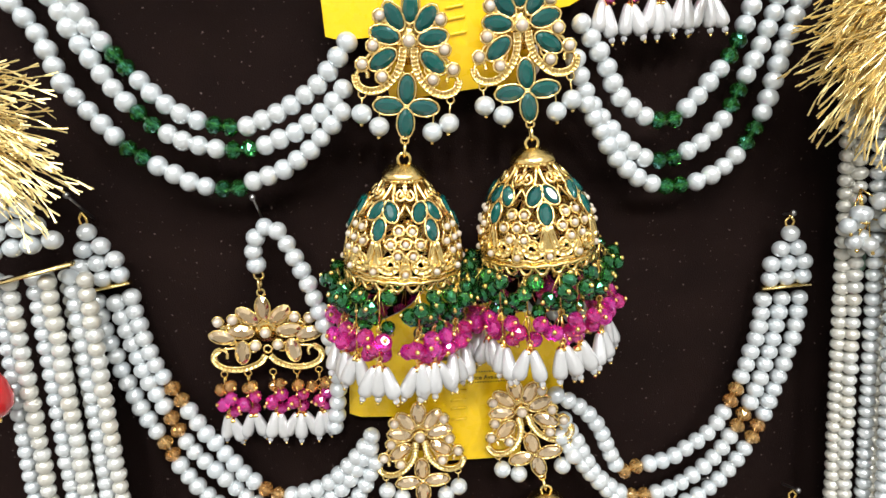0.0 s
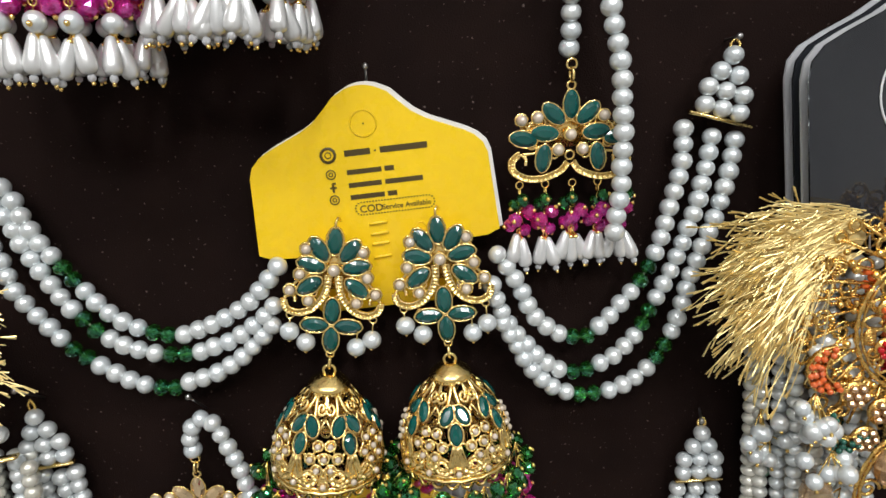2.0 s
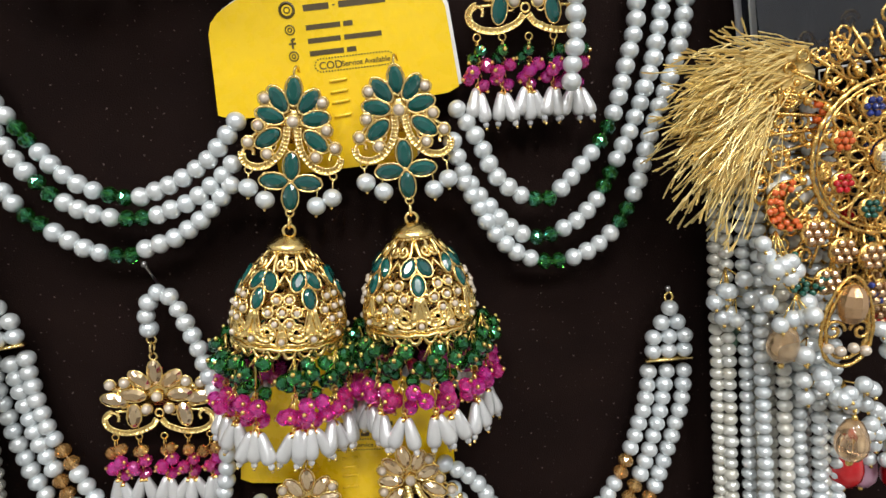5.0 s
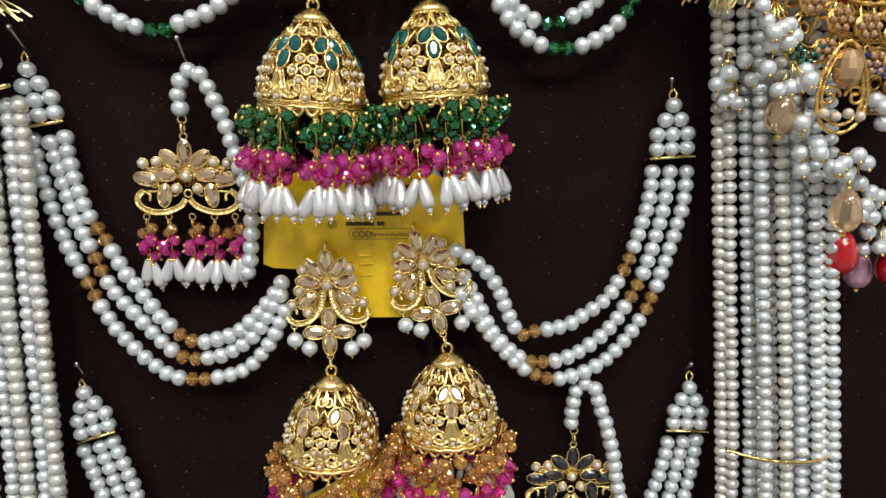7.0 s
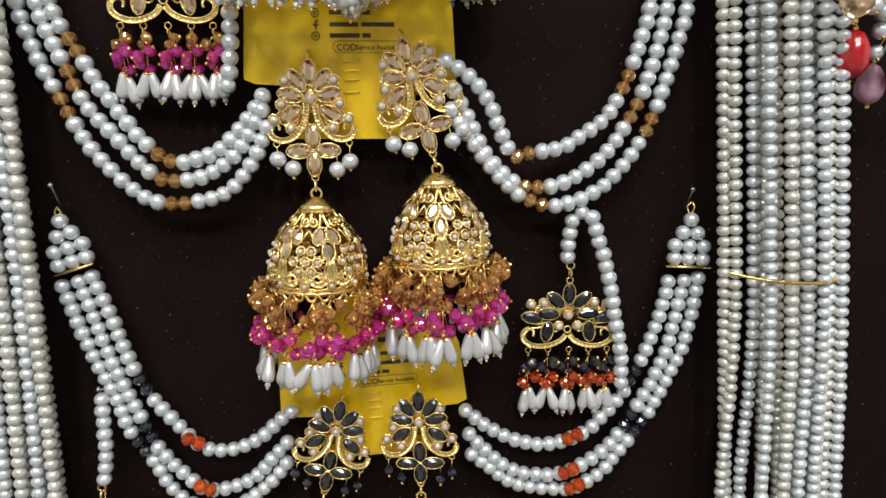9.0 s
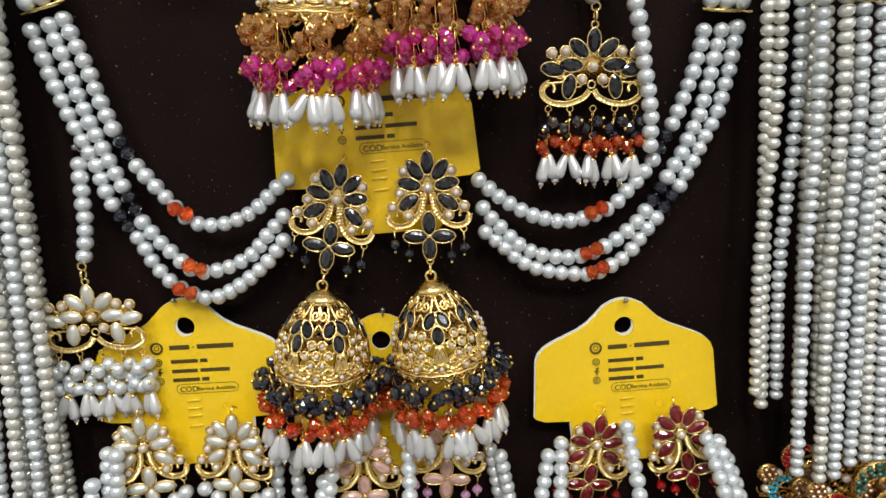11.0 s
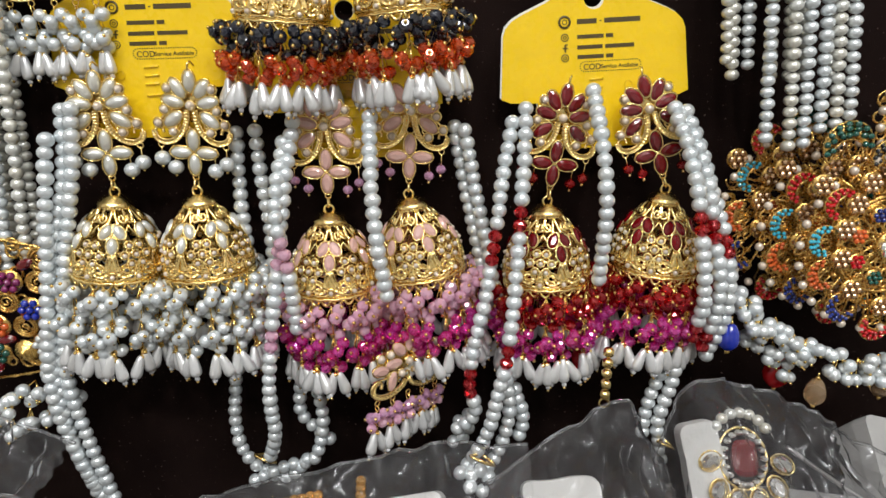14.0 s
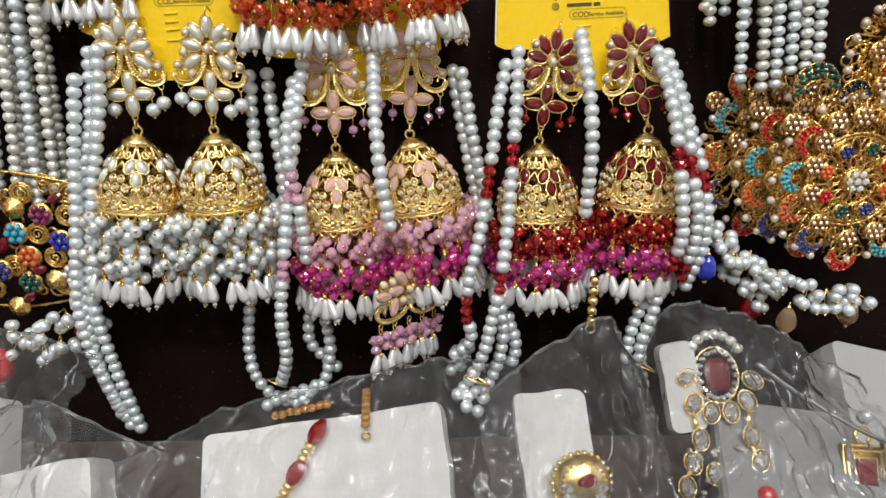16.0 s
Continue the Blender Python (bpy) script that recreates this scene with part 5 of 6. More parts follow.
REAR = [(-22, 34, 35, "scarlet", 6.8), (-27, 18, 15, "turquoise", 6.8), (-31, 0, -5, "coral", 6.8), (-28, -18, -25, "navy", 6.8), (-12, -34, -60, "scarlet", 6.8)]
PL = "large gold filigree panel with coloured bead crescents"
jewel_panel(0.2370, -0.0440, 0.3590, 0.0215, CRES, FLOW, 31, PL)
jewel_panel(0.2250, -0.0330, 0.3620, 0.0215, CRES, FLOW, 32, PL, 3)
jewel_panel(0.2110, -0.0230, 0.3670, 0.0215, REAR, FLOW, 33, PL, -2)
jewel_panel(0.2560, -0.0360, 0.4120, 0.0160, [(-14, 18, 60, "black", 6)], [(-12, 14), (-16, 2), (-10, -12), (4, 17)], 36, "gold filigree arch with pearls above a panel", 4)
jewel_panel(0.1770, -0.0430, 0.7830, 0.0245, [(-31, -15, -15, "coral", 8), (-23, -36, -55, "emerald", 8.5), (6, -40, 250, "navy", 8.5), (30, -20, 200, "coral", 8)],
            [(-12, -30), (-2, -32), (-22, -24), (12, -30), (-16, -40), (2, -44)], 34, PL, pearls=False)
jewel_panel(0.1900, -0.0270, 0.7700, 0.0245, [(-20, -36, -55, "emerald", 8.5), (6, -40, 250, "scarlet", 8.5)], [(-2, -32), (12, -30), (2, -44)], 35, PL, pearls=False)
pend = thing("teardrop_pendant", pose(0.1660, -0.0500, 0.7310), "gold teardrop pendant with topaz stone and pearls", "pendant")
g = Geo()
for s in (1.0, 0.82):
    g.tube([(0.0105 * s * math.sin(w) * (0.6 + 0.4 * math.cos(w / 2 + 1.57) ** 2), 0, 0.015 * s * math.cos(w)) for w in [2 * math.pi * k / 30 for k in range(30)]], 0.0008, 5, True, beads=0.3)
g.tube(spiral(-0.0045, -0.003, 0.0038, 0.0006, 0, 1.4), 0.0006, 5).tube(spiral(0.0045, -0.003, 0.0038, 0.0006, 3.1, -1.4), 0.0006, 5)
part("frame", g.mesh("teardrop_frame", ANTIQUE), pend)
part("stone", Geo().ball((0, 0, 0), 0.0048, 12, 6, 1.4).mesh("topaz", TOPAZ, False), pend, at(0, -0.001, 0.006))
for k in range(4):
    part("set_pearl", shared("set_pearl", SMALL_PEARL, None), pend, at((k - 1.5) * 0.0042, -0.0012, -0.0085 - 0.001 * (k % 2), 0.0018))
for k, (cx, cz, cy) in enumerate(((142, 754, -45), (146, 743, -45), (150, 733, -46), (157, 718, -44), (163, 708, -45), (170, 703, -46), (186, 724, -44), (189, 690, -38), (196, 684, -34), (180, 700, -42), (148, 772, -38), (155, 768, -38), (143, 780, -34), (136, 738, -27), (140, 728, -28), (200, 676, -32), (178, 694, -36))):
    pearl_cluster(cx / 1000, cy / 1000, cz / 1000, 5, 200 + k)
drop_bead(0.1490, -0.0440, 0.7225, "amber", 0.0145, "clear amber glass drop with gold cap", AMBER_DROP)
drop_bead(0.1735, -0.0490, 0.6890, "amber", 0.0150, "clear amber glass drop with gold cap", AMBER_DROP)
drop_bead(0.1840, -0.0340, 0.6705, "scarlet", 0.0170, "smooth bright red glass drop")
drop_bead(0.2080, -0.0300, 0.6650, "scarlet", 0.0165, "smooth bright red glass drop")
drop_bead(0.2020, -0.0200, 0.6600, "pink", 0.0150, "smooth pale pink glass drop")
drop_bead(0.1435, -0.0180, 0.7170, "jade", 0.0140, "smooth pale green glass drop")
drop_bead(0.1750, -0.0440, 0.3160, "blue", 0.0130, "smooth deep blue glass drop")
drop_bead(0.2080, -0.0300, 0.2910, "scarlet", 0.0170, "smooth dark red glass drop")
drop_bead(0.2180, -0.0460, 0.2890, "amber", 0.0130, "clear amber glass drop with gold cap", AMBER_DROP)
drop_bead(0.2480, -0.0460, 0.2930, "amber", 0.0130, "clear amber glass drop with gold cap", AMBER_DROP)
drop_bead(-0.1690, -0.0400, 0.2640, "scarlet", 0.0180, "smooth bright red glass drop")
drop_bead(-0.1360, -0.0180, 0.2740, "scarlet", 0.0160, "smooth dark red glass drop")
drop_bead(-0.1500, -0.0320, 0.6890, "scarlet", 0.0170, "smooth bright red glass drop")
drop_bead(0.1140, -0.0300, 0.3000, "scarlet", 0.0140, "smooth dark red glass drop")
# hanging pearls under the lower panels
for k, (cx, cz, cy) in enumerate(((178, 330, -36), (184, 326, -38), (190, 322, -38), (197, 318, -40), (204, 313, -42), (211, 309, -43), (218, 306, -44), (226, 302, -45), (235, 300, -45), (244, 302, -45), (200, 304, -36), (192, 310, -34), (210, 298, -36), (250, 298, -46))):
    pearl_cluster(cx / 1000, cy / 1000, cz / 1000, 5, 230 + k, 0.0055)
# left lower panel
lp = thing("jewelled_panel", pose(-0.1550, -0.0300, 0.3250), "gold openwork panel with coloured bead flowers", "ornament", "jewelled panels")
g = Geo()
rng = random.Random(77)
for fx, fz in ((12, 4), (27, 13), (18, -8), (-2, -12), (31, -8), (-10, 14), (30, 24), (8, 24), (-12, -2), (20, -22), (-14, -24)):
    for s in (0.0048, 0.0036):
        ring(g, (fx / 1000, 0, fz / 1000), s, 0.0008, n=18)
    g.tube(spiral(fx / 1000, fz / 1000, 0.0030, 0.0006, rng.uniform(0, 6), 1.4, y=-0.0006), 0.0006, 5, beads=0.3)
for k in range(46):
    ring(g, (rng.uniform(-30, 34) / 1000, 0.0015, rng.uniform(-30, 30) / 1000), rng.uniform(0.002, 0.0034), 0.0007, n=10)
for s in (-1, 1):
    g.tube(curve([(-0.030, 0.001, s * 0.031), (0.0, 0.001, s * 0.034), (0.034, 0.001, s * 0.028)], 10), 0.0009, 5, beads=0.3)
g.tube(curve([(0.034, 0.001, 0.028), (0.037, 0.001, 0), (0.034, 0.001, -0.028)], 10), 0.0009, 5, beads=0.3)
part("frame", g.mesh("open_frame", ANTIQUE), lp, None, "open gold scroll frame")
for fx, fz, color in ((16, 14, "plum"), (3, 5, "turquoise"), (23, 1, "blue"), (7, -7, "coral"), (5, -20, "emerald"), (26, -16, "white"), (-8, -14, "navy"), (-14, 8, "scarlet"), (-6, 22, "coral")):
    add_flower(lp, fx / 1000, fz / 1000, BEAD[color], 0.0017)
for cx, cz in ((4, 17), (17, -19), (-3, -33)):
    part("ribbed_boss", Geo().lathe([(0.0052, 0), (0.0050, 0.0012), (0.0042, 0.0012), (0.004, 0.0024), (0.003, 0.0024), (0.0028, 0.0034), (0.0014, 0.0036), (0.001, 0.0046)], 16).mesh("boss", ANTIQUE), lp, pose(cx / 1000, -0.001, cz / 1000, 90, 0, 0))
for cx, cz, a in ((10, -13.5, 80), (3, -28, 50), (-4, -1, 20), (24, 22, 60)):
    part("stone", shared("stone", GEM["red"], gem_geo, False), lp, turned(cx / 1000, cz / 1000, a, -0.002))
for k, (cx, cz, cy) in enumerate(((-128, 291, -32), (-136, 286, -33), (-144, 283, -34), (-150, 278, -35), (-158, 274, -36), (-122, 284, -30), (-131, 276, -32), (-140, 272, -34), (-165, 280, -34), (-148, 270, -36))):
    pearl_cluster(cx / 1000, cy / 1000, cz / 1000, 4, 260 + k, 0.0055)

# ---- shelf, pads and the wrapped sets on it ----
FOAM = material("white_foam", (0.60, 0.595, 0.575), 0.75, patch=0.7, second=(0.47, 0.455, 0.43), bump=0.9, scale=500, patch_scale=70, rough_vary=0.2)
PALE_PAD = material("pale_foam", (0.36, 0.355, 0.34), 0.7, patch=0.5, second=(0.30, 0.29, 0.28), bump=0.4, scale=400, patch_scale=60)
GREY_PAD = material("grey_card", (0.22, 0.215, 0.21), 0.6, patch=0.6, second=(0.17, 0.165, 0.16), bump=0.3, scale=400, patch_scale=50)
setting("shelf", Geo().box(-0.75, 0.75, -0.42, 0.0, 0.16, 0.19), WOOD, "dark laminate shelf below the board")


def foam_pad(cx, cy, cz, w, h, thick, tilt, lean, label, sway=0.0, mat=None):
    """A soft block of foam; its front face is centred at the given place."""
    p = thing("foam_pad", pose(cx, cy, cz, tilt, lean, sway), label, "pad", "foam display pads")
    r, pts = 0.004, []
    for sx, sz, a in ((1, 1, 0), (-1, 1, 90), (-1, -1, 180), (1, -1, 270)):
        pts += [(sx * (w / 2 - r) + r * math.cos(radians(a + 22.5 * k)), sz * (h / 2 - r) + r * math.sin(radians(a + 22.5 * k))) for k in range(5)]
    pts = [(x + 0.0011 * noise.noise((x * 90 + cx * 50, z * 90, 3.1)), z + 0.0011 * noise.noise((x * 90, z * 90 + cz * 40, 8.7))) for a, b in zip(pts, pts[1:] + pts[:1])
           for x, z in [(a[0] + (b[0] - a[0]) * q / 6, a[1] + (b[1] - a[1]) * q / 6) for q in range(6 if abs(a[0] - b[0]) + abs(a[1] - b[1]) > 0.01 else 1)]]
    part("block", Geo().slab(pts, 0.0, thick, 0.02).mesh("foam_block", mat or FOAM, False), p)
    return p


foam_pad(-0.0005, -0.1150, 0.2380, 0.106, 0.076, 0.016, -45, -9, "white foam display pad wrapped in clear plastic")
foam_pad(0.0960, -0.1090, 0.2520, 0.031, 0.066, 0.010, -42, -6, "white foam strip holding a ring")
foam_pad(0.1550, -0.0820, 0.2740, 0.016, 0.040, 0.008, -30, -8, "small white foam block behind a brooch")
foam_pad(0.2860, -0.0740, 0.2550, 0.110, 0.052, 0.020, -55, 14, "large pale foam pad with dark rim", mat=PALE_PAD)
foam_pad(0.2250, -0.1120, 0.2340, 0.120, 0.080, 0.006, -50, 8, "pale grey card under a brooch", mat=GREY_PAD)
foam_pad(-0.1680, -0.0950, 0.2490, 0.056, 0.046, 0.016, -40, -14, "white foam pad wrapped in clear plastic")
foam_pad(-0.1180, -0.1230, 0.2300, 0.056, 0.060, 0.016, -42, -14, "white foam pad wrapped in clear plastic")
tie = thing("dark_rim", None, "thin dark rim curving across the pads", "rim")
part("rim", Geo().tube(curve([(0.186, -0.082, 0.2855), (0.205, -0.092, 0.274), (0.230, -0.104, 0.2625), (0.265, -0.110, 0.252)], 10), 0.0009, 6).mesh("rim", STEEL), tie)


staple = thing("staple", pose(0.0010, -0.1160, 0.2400, -45, -12, 0), "small bent steel staple in the white foam", "staple")
part("wire", Geo().tube(curve([(-0.0036, 0.001, -0.0004), (-0.0034, -0.0008, 0), (0, -0.0012, 0.0002), (0.0036, -0.0008, 0.0003), (0.0040, 0.001, 0)], 4), 0.0005, 5).mesh("staple_wire", STEEL), staple)


def red_bracelet():
    b = thing("red_bracelet", None, "bracelet of red faceted crystals and gold beads", "bracelet")
    a0, a1 = Vector((-0.003, -0.0940, 0.2660)), Vector((-0.024, -0.1210, 0.2340))
    d = (a1 - a0)
    long_red = Geo()
    n = 8
    rows = [(0.30, -1.0), (0.85, -0.45), (1.0, 0.0), (0.85, 0.45), (0.30, 1.0)]
    long_red.lathe([(r * 0.0036, z * 0.0062) for r, z in rows], n)
    me = long_red.mesh("red_crystal", BEAD["red"], False)
    for k in range(3):
        c = a0 + d * (0.10 + 0.38 * k)
        part("crystal", me, b, along(c, d))
        for q in (0.13, 0.19, 0.25):
            e = a0 + d * (0.10 + 0.38 * k + q)
            part("gold_bead", shared("gold_ridge", GOLD, lambda: Geo().lathe([(0.0014, -0.0012), (0.0028, -0.0005), (0.0024, 0), (0.0028, 0.0005), (0.0014, 0.0012)], 10)), b, along(e, d))
    for k in range(8):
        part("bead", shared("crystal", BEAD["amber"], crystal_geo, False), b, at(-0.024 + 0.0032 * k, -0.0885 - 0.0006 * (k % 2), 0.2660 + 0.0008 * k, 0.0020))
    for k in range(6):
        part("bead", shared("crystal", BEAD["amber"], crystal_geo, False), b, at(0.015, -0.0860 - 0.0018 * k, 0.2755 - 0.0020 * k, 0.0022))
    part("hook", ring(Geo(), (0.0155, -0.0985, 0.2620), 0.0018, 0.0005).mesh("hook", GOLD_WIRE), b)


red_bracelet()


def cluster_brooch():
    m = pose(0.1700, -0.0800, 0.2790, -35, 0, -4)
    b = thing("stone_brooch", m, "gold brooch with dark red stone and clear stones", "brooch")
    part("ruby", Geo().slab([(0.0052 * math.copysign(abs(math.cos(w)) ** 0.6, math.cos(w)), 0.0072 * math.copysign(abs(math.sin(w)) ** 0.6, math.sin(w))) for w in [2 * math.pi * k / 20 for k in range(20)]], -0.003, 0.0, 0.25).mesh("ruby", GEM["red"], False), b)
    frame_g = Geo()
    ball = lambda: Geo().ball((0, 0, 0), 1.0, 8, 5, 0.8)
    for k in range(18):
        a = 2 * math.pi * k / 18
        part("clear_stone", shared("round_stone", PALE_STONE, ball, False), b, at(0.0080 * math.cos(a), -0.001, 0.0102 * math.sin(a), 0.0016))
    for k in range(7):
        a = radians(35 + 18 * k)
        part("pearl", shared("pearl", PEARL_CREAM, pearl_geo), b, at(0.0125 * math.cos(a), 0.0, 0.0040 + 0.0140 * math.sin(a), 0.0024))
    spots = [(-0.011, -0.013, 20), (-0.0035, -0.0165, 6), (0.005, -0.0160, -8), (0.0125, -0.011, -30), (0.0155, -0.002, -60), (-0.0135, -0.0015, 60),
             (-0.009, -0.028, 0), (0.013, -0.026, 0), (0.016, -0.036, 20), (-0.013, -0.038, -20), (-0.004, -0.042, 0), (0.006, -0.044, 0), (-0.016, -0.048, 0), (0.014, -0.050, 0), (0.0, -0.054, 0)]
    for sx, sz, a in spots:
        frame_g.join(setting_geo(0.0090, 0.0066), pose(sx, 0, sz, 0, a, 0))
        part("clear_stone", shared("tear_stone", PALE_STONE, lambda: gem_geo(0.0082, 0.0058, 0.0024), False), b, turned(sx, sz, a))
    rr = random.Random(8)
    for k in range(40):
        part("clear_stone", shared("round_stone", PALE_STONE, ball, False), b, at(rr.uniform(-0.017, 0.018), -0.001, rr.uniform(-0.056, -0.030), 0.0013))
    frame_g.tube(curve([(-0.012, 0.001, -0.012), (-0.010, 0.001, -0.030), (-0.016, 0.001, -0.050), (0.0, 0.001, -0.058), (0.016, 0.001, -0.050), (0.013, 0.001, -0.028), (0.013, 0.001, -0.012)], 8), 0.0014, 6, beads=0.25)
    frame_g.tube([(0.0098 * math.cos(2 * math.pi * k / 30), 0.0006, 0.0122 * math.sin(2 * math.pi * k / 30)) for k in range(30)], 0.0007, 5, True, beads=0.3)
    part("frame", frame_g.mesh("brooch_frame", GOLD), b)
    part("red_bead", Geo().ball((0, 0, 0), 0.0042, 12, 8).mesh("red_bead", BEAD["scarlet"]), b, at(0.016, -0.003, -0.050))


cluster_brooch()


def cocktail_ring(x, y, z):
    r = thing("cocktail_ring", pose(x, y, z, -25, 0, 0) @ Matrix.Scale(0.78, 4), "gold domed ring with dark red and clear stones", "ring")
    g = Geo().lathe([(0.0155, 0.0), (0.0150, 0.003), (0.0125, 0.0065), (0.008, 0.009), (0.001, 0.0098)], 24)
    for k in range(26):
        a = 2 * math.pi * k / 26
        g.ball((0.0152 * math.cos(a), 0.0152 * math.sin(a), 0.001), 0.0016, 8, 5)
        g.ball((0.0115 * math.cos(a), 0.0115 * math.sin(a), 0.007), 0.0012, 6, 4)
    part("dome", g.mesh("ring_dome", GOLD), r, pose(0, 0, 0, 90, 0, 0))
    part("stone", shared("oval_red", GEM["red"], lambda: gem_geo(0.011, 0.0068, 0.003), False), r, turned(0.001, 0.003, 75, -0.0088))
    for k in range(7):
        a = radians(180 + 30 * k)
        part("clear_stone", shared("tear_stone", PALE_STONE, lambda: gem_geo(0.0082, 0.0058, 0.0024), False), r, turned(0.0085 * math.cos(a), 0.0085 * math.sin(a) - 0.001, -a * 57.3 + 90, -0.007))


cocktail_ring(0.1030, -0.1170, 0.2520)
box = thing("square_pendant", pose(0.2330, -0.1010, 0.2420, -35, 4, 0), "gold square pendant with dark red stone", "pendant")
g = Geo()
for s in (0.0098, 0.0078, 0.0052):
    g.tube([(-s, 0, -s * 1.15), (s, 0, -s * 1.15), (s, 0, s * 1.15), (-s, 0, s * 1.15)], 0.0011, 6, True)
g.slab([(-0.0098, -0.0112), (0.0098, -0.0112), (0.0098, 0.0112), (-0.0098, 0.0112)], 0.0005, 0.002)
for sx, sz in ((-0.014, -0.004), (0.0, 0.0155), (0.014, 0.004), (-0.013, -0.014)):
    ring(g, (sx, 0, sz), 0.0032, 0.0011)
part("frame", g.mesh("square_frame", GOLD), box)
part("stone", Geo().slab([(-0.0042, -0.0056), (0.0042, -0.0056), (0.0042, 0.0056), (-0.0042, 0.0056)], -0.0022, 0.0, 0.25).mesh("square_stone", GEM["red"], False), box)
part("pearl", shared("pearl", PEARL, pearl_geo), box, at(0.003, 0, 0.024, 0.0032))
foil = thing("gold_chain_heap", pose(-0.1560, -0.1180, 0.2420, -40, 0, 0), "heap of fine gold chain under plastic", "chain")
g = Geo()
rng = random.Random(9)
for k in range(150):
    c = (rng.gauss(0, 0.009), rng.uniform(-0.003, 0.001), rng.gauss(0, 0.011))
    ring(g, c, 0.0014, 0.0004, rng.choice(("xz", "yz")), 8)
tagged(part("chain_links", g.mesh("chain_links", GOLD), foil), kind="stuff")


def film_material():
    """Thin clear wrapping: see-through, a glossy creased skin, a faint milky haze with crease highlights painted in as
    whiter streaks.
    """
    m = bpy.data.materials.new("clear_wrap")
    m.use_nodes = True
    n, l = m.node_tree.nodes, m.node_tree.links
    n.remove(n["Principled BSDF"])
    clear, gloss, haze = n.new("ShaderNodeBsdfTransparent"), n.new("ShaderNodeBsdfGlossy"), n.new("ShaderNodeBsdfDiffuse")
    clear.inputs[0].default_value = (0.95, 0.95, 0.95, 1)
    gloss.inputs["Roughness"].default_value = 0.13
    haze.inputs[0].default_value = (0.75, 0.75, 0.77, 1)
    fres, tc = n.new("ShaderNodeFresnel"), n.new("ShaderNodeTexCoord")
    fres.inputs[0].default_value = 1.5
    # fine pleats that run down the sheet
    stretch, pleat = n.new("ShaderNodeMapping"), n.new("ShaderNodeTexNoise")
    stretch.inputs["Rotation"].default_value = (0.0, 0.45, 0.0)
    stretch.inputs["Scale"].default_value = (1.0, 0.16, 0.16)
    l.new(tc.outputs["Object"], stretch.inputs["Vector"])
    l.new(stretch.outputs[0], pleat.inputs["Vector"])
    pleat.noise_type = "RIDGED_MULTIFRACTAL"
    pleat.inputs["Scale"].default_value = 90
    pleat.inputs["Detail"].default_value = 4
    # haze whitens along the pleat ridges: crease highlights put into the colour
    k = n.new("ShaderNodeMapRange")
    k.inputs[1].default_value, k.inputs[2].default_value = 0.35, 1.3
    k.inputs[3].default_value, k.inputs[4].default_value = 0.045, 0.30
    l.new(pleat.outputs["Fac"], k.inputs[0])
    a, b = n.new("ShaderNodeMixShader"), n.new("ShaderNodeMixShader")
    l.new(k.outputs[0], a.inputs[0])
    l.new(clear.outputs[0], a.inputs[1])
    l.new(haze.outputs[0], a.inputs[2])
    l.new(fres.outputs[0], b.inputs[0])
    l.new(a.outputs[0], b.inputs[1])
    l.new(gloss.outputs[0], b.inputs[2])
    bump = n.new("ShaderNodeBump")
    bump.inputs["Strength"].default_value = 0.5
    bump.inputs["Distance"].default_value = 0.0022
    l.new(pleat.outputs["Fac"], bump.inputs["Height"])
    for node in (gloss, fres):
        l.new(bump.outputs[0], node.inputs["Normal"])
    l.new(b.outputs[0], n["Material Output"].inputs[0])
    return m


WRAP = film_material()


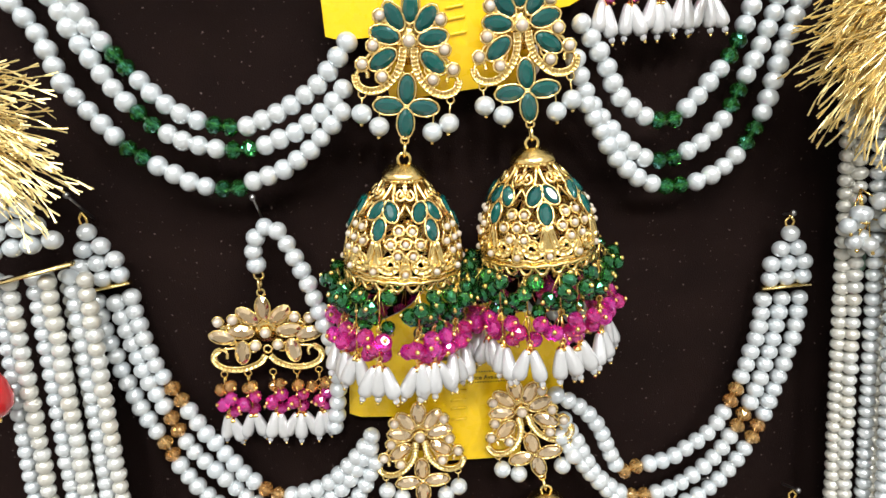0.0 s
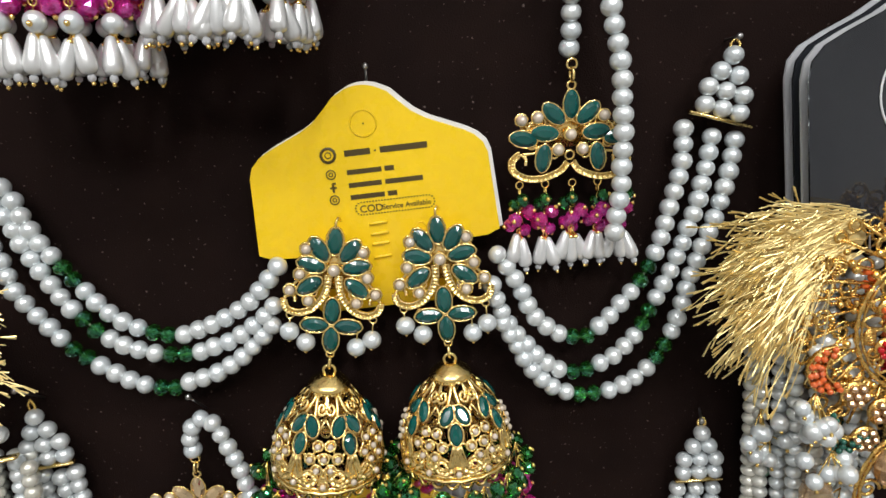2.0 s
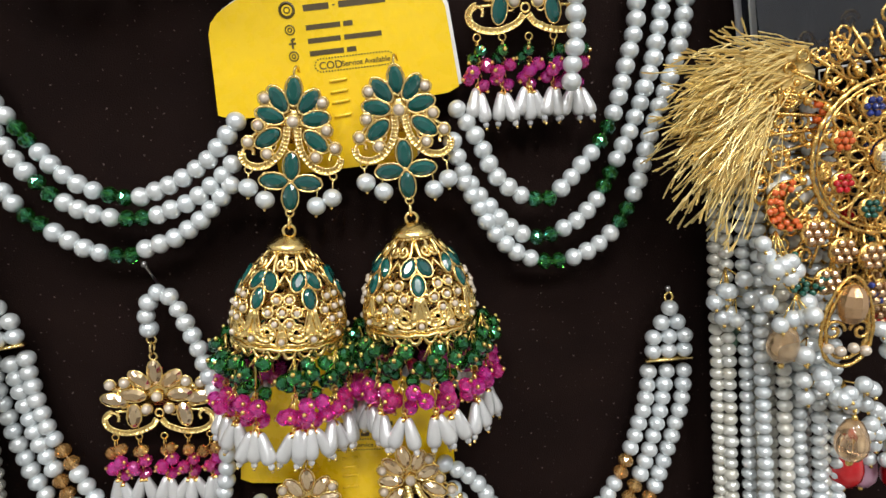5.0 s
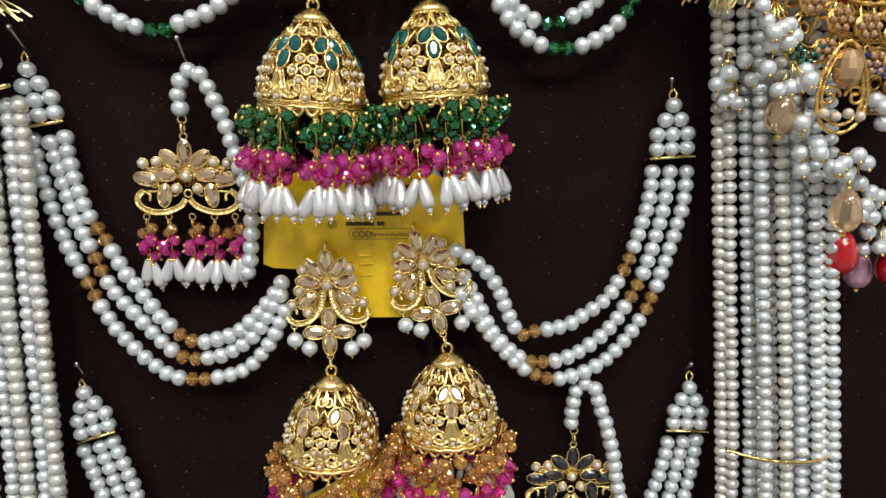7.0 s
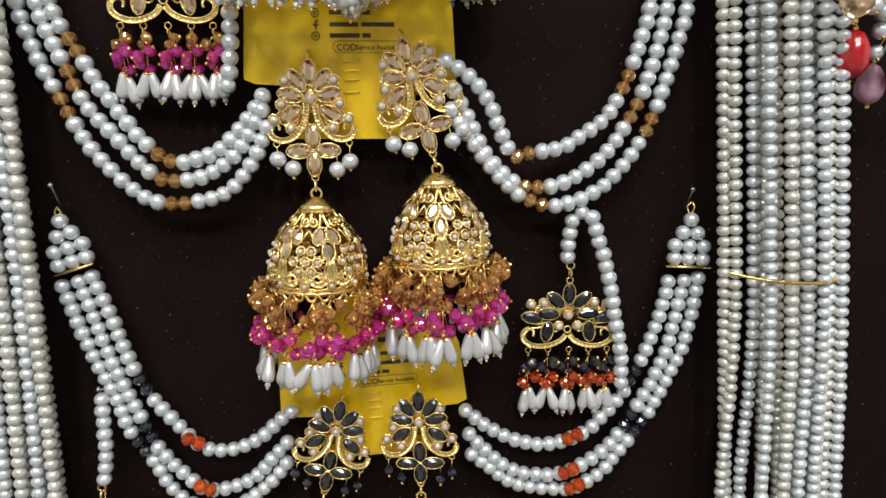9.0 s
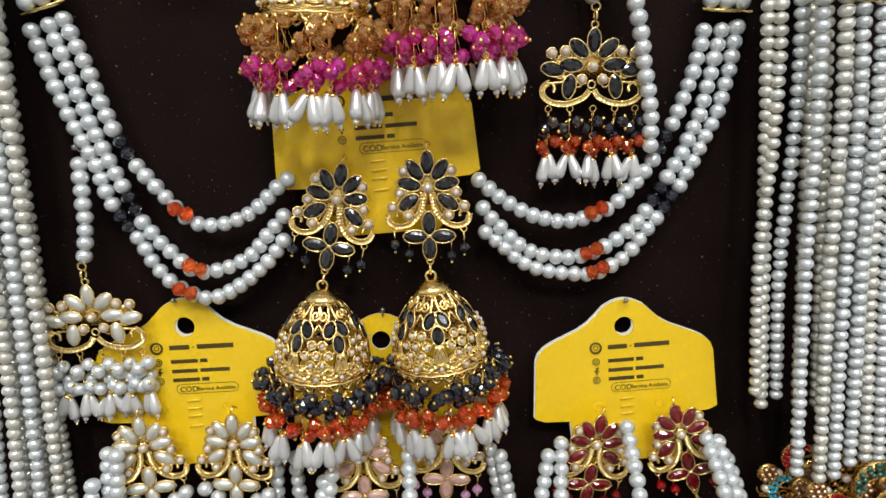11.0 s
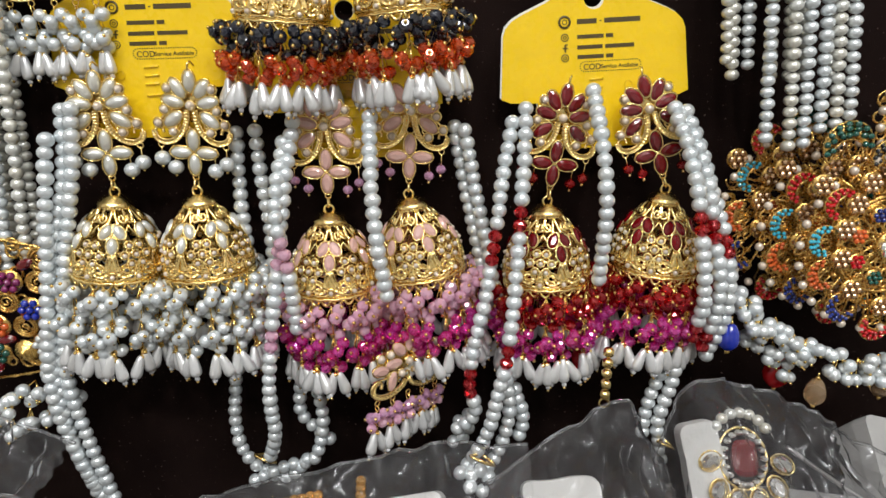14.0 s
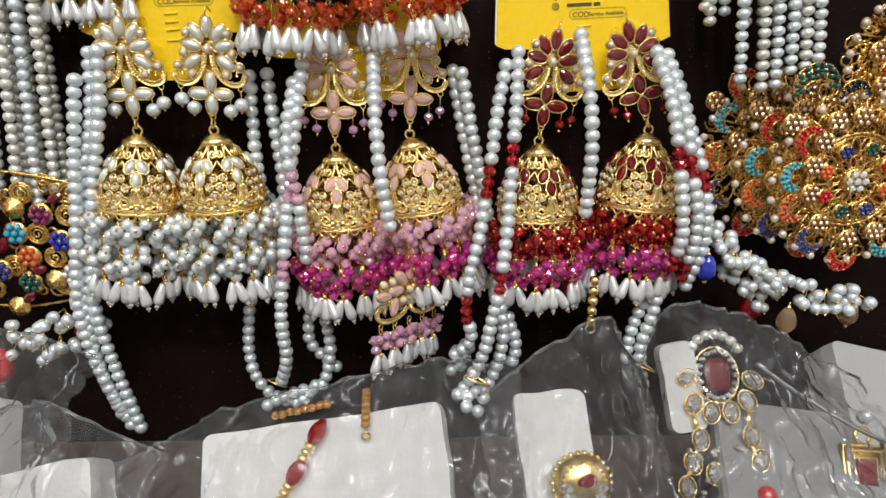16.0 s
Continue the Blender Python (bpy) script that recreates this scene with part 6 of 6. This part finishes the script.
def plastic_bag(ridge, y0, reach, fall, seed, pleats, label, lift=0.004):
    """A sheet of crumpled clear wrap that runs from its top ridge forward and down over what it covers."""
    b = thing("plastic_bag", None, label, "plastic bag", "clear plastic bags")
    top = curve([(x / 1000, y0, z / 1000) for x, z in ridge], 20)
    rows, g = 56, Geo()
    v = []
    for i in range(rows):
        s = i / (rows - 1)
        for k, p in enumerate(top):
            q = p + Vector((0, -reach * s, -fall * s))
            c = Vector((q.x * 38 + seed * 7.3, q.y * 26, q.z * 20))
            # broad folds with narrow raised creases
            fold = abs(noise.noise(c * 1.6)) * 0.009 + (1 - abs(noise.noise(c * 2.7))) ** 5 * 0.0045 + (1 - abs(noise.noise(c * 5.3))) ** 6 * 0.0022
            pleat = (1 - abs(noise.noise(Vector((k / len(top) * pleats * 0.7 + 0.5 * noise.noise(c * 0.7), s * 0.9, seed * 3.7))))) ** 7 * 0.0055 * min(1.0, 0.15 + s * 5)
            v.append((q.x + 0.004 * noise.noise(c * 2.2), q.y - fold * 0.8 - 0.004 * math.sin(math.pi * s) - pleat, q.z + fold * 0.9 + lift * math.sin(math.pi * s)))
    n = len(top)
    g.add(v, [(i * n + k, i * n + k + 1, (i + 1) * n + k + 1, (i + 1) * n + k) for i in range(rows - 1) for k in range(n - 1)])
    me = g.mesh("wrap_sheet", WRAP)
    sheet = part("sheet", me, b)
    sheet.visible_shadow = False
    # rolled edge along the top
    lip = part("rolled_edge", Geo().tube([Vector(v[k]) + Vector((0, -0.0004, 0.0004)) for k in range(0, n, 2)], 0.0007, 5).mesh("rolled_edge", WRAP), b)
    lip.visible_shadow = False
    return b


plastic_bag([(-104, 226), (-63, 250), (-29, 262), (12, 272), (47, 280), (80, 279)], -0.072, 0.125, 0.086, 1, 9, "crumpled clear plastic bag over a foam pad", 0.010)
plastic_bag([(64, 268), (84, 286), (101, 297), (115, 306), (125, 296), (138, 266)], -0.082, 0.110, 0.090, 2, 26, "gathered clear plastic bag with a pinched peak", 0.016)
plastic_bag([(134, 268), (148, 303), (166, 303), (191, 295), (214, 281), (268, 246)], -0.066, 0.120, 0.090, 3, 12, "clear plastic bag over a stone brooch", 0.010)
plastic_bag([(-185, 285), (-150, 292), (-131, 292), (-117, 286), (-102, 280)], -0.066, 0.060, 0.040, 4, 14, "crumpled clear plastic bag beside the pearls", 0.008)
plastic_bag([(-180, 250), (-150, 260), (-122, 270), (-100, 259), (-72, 243)], -0.086, 0.100, 0.075, 5, 14, "crumpled clear plastic bag over a foam pad", 0.008)
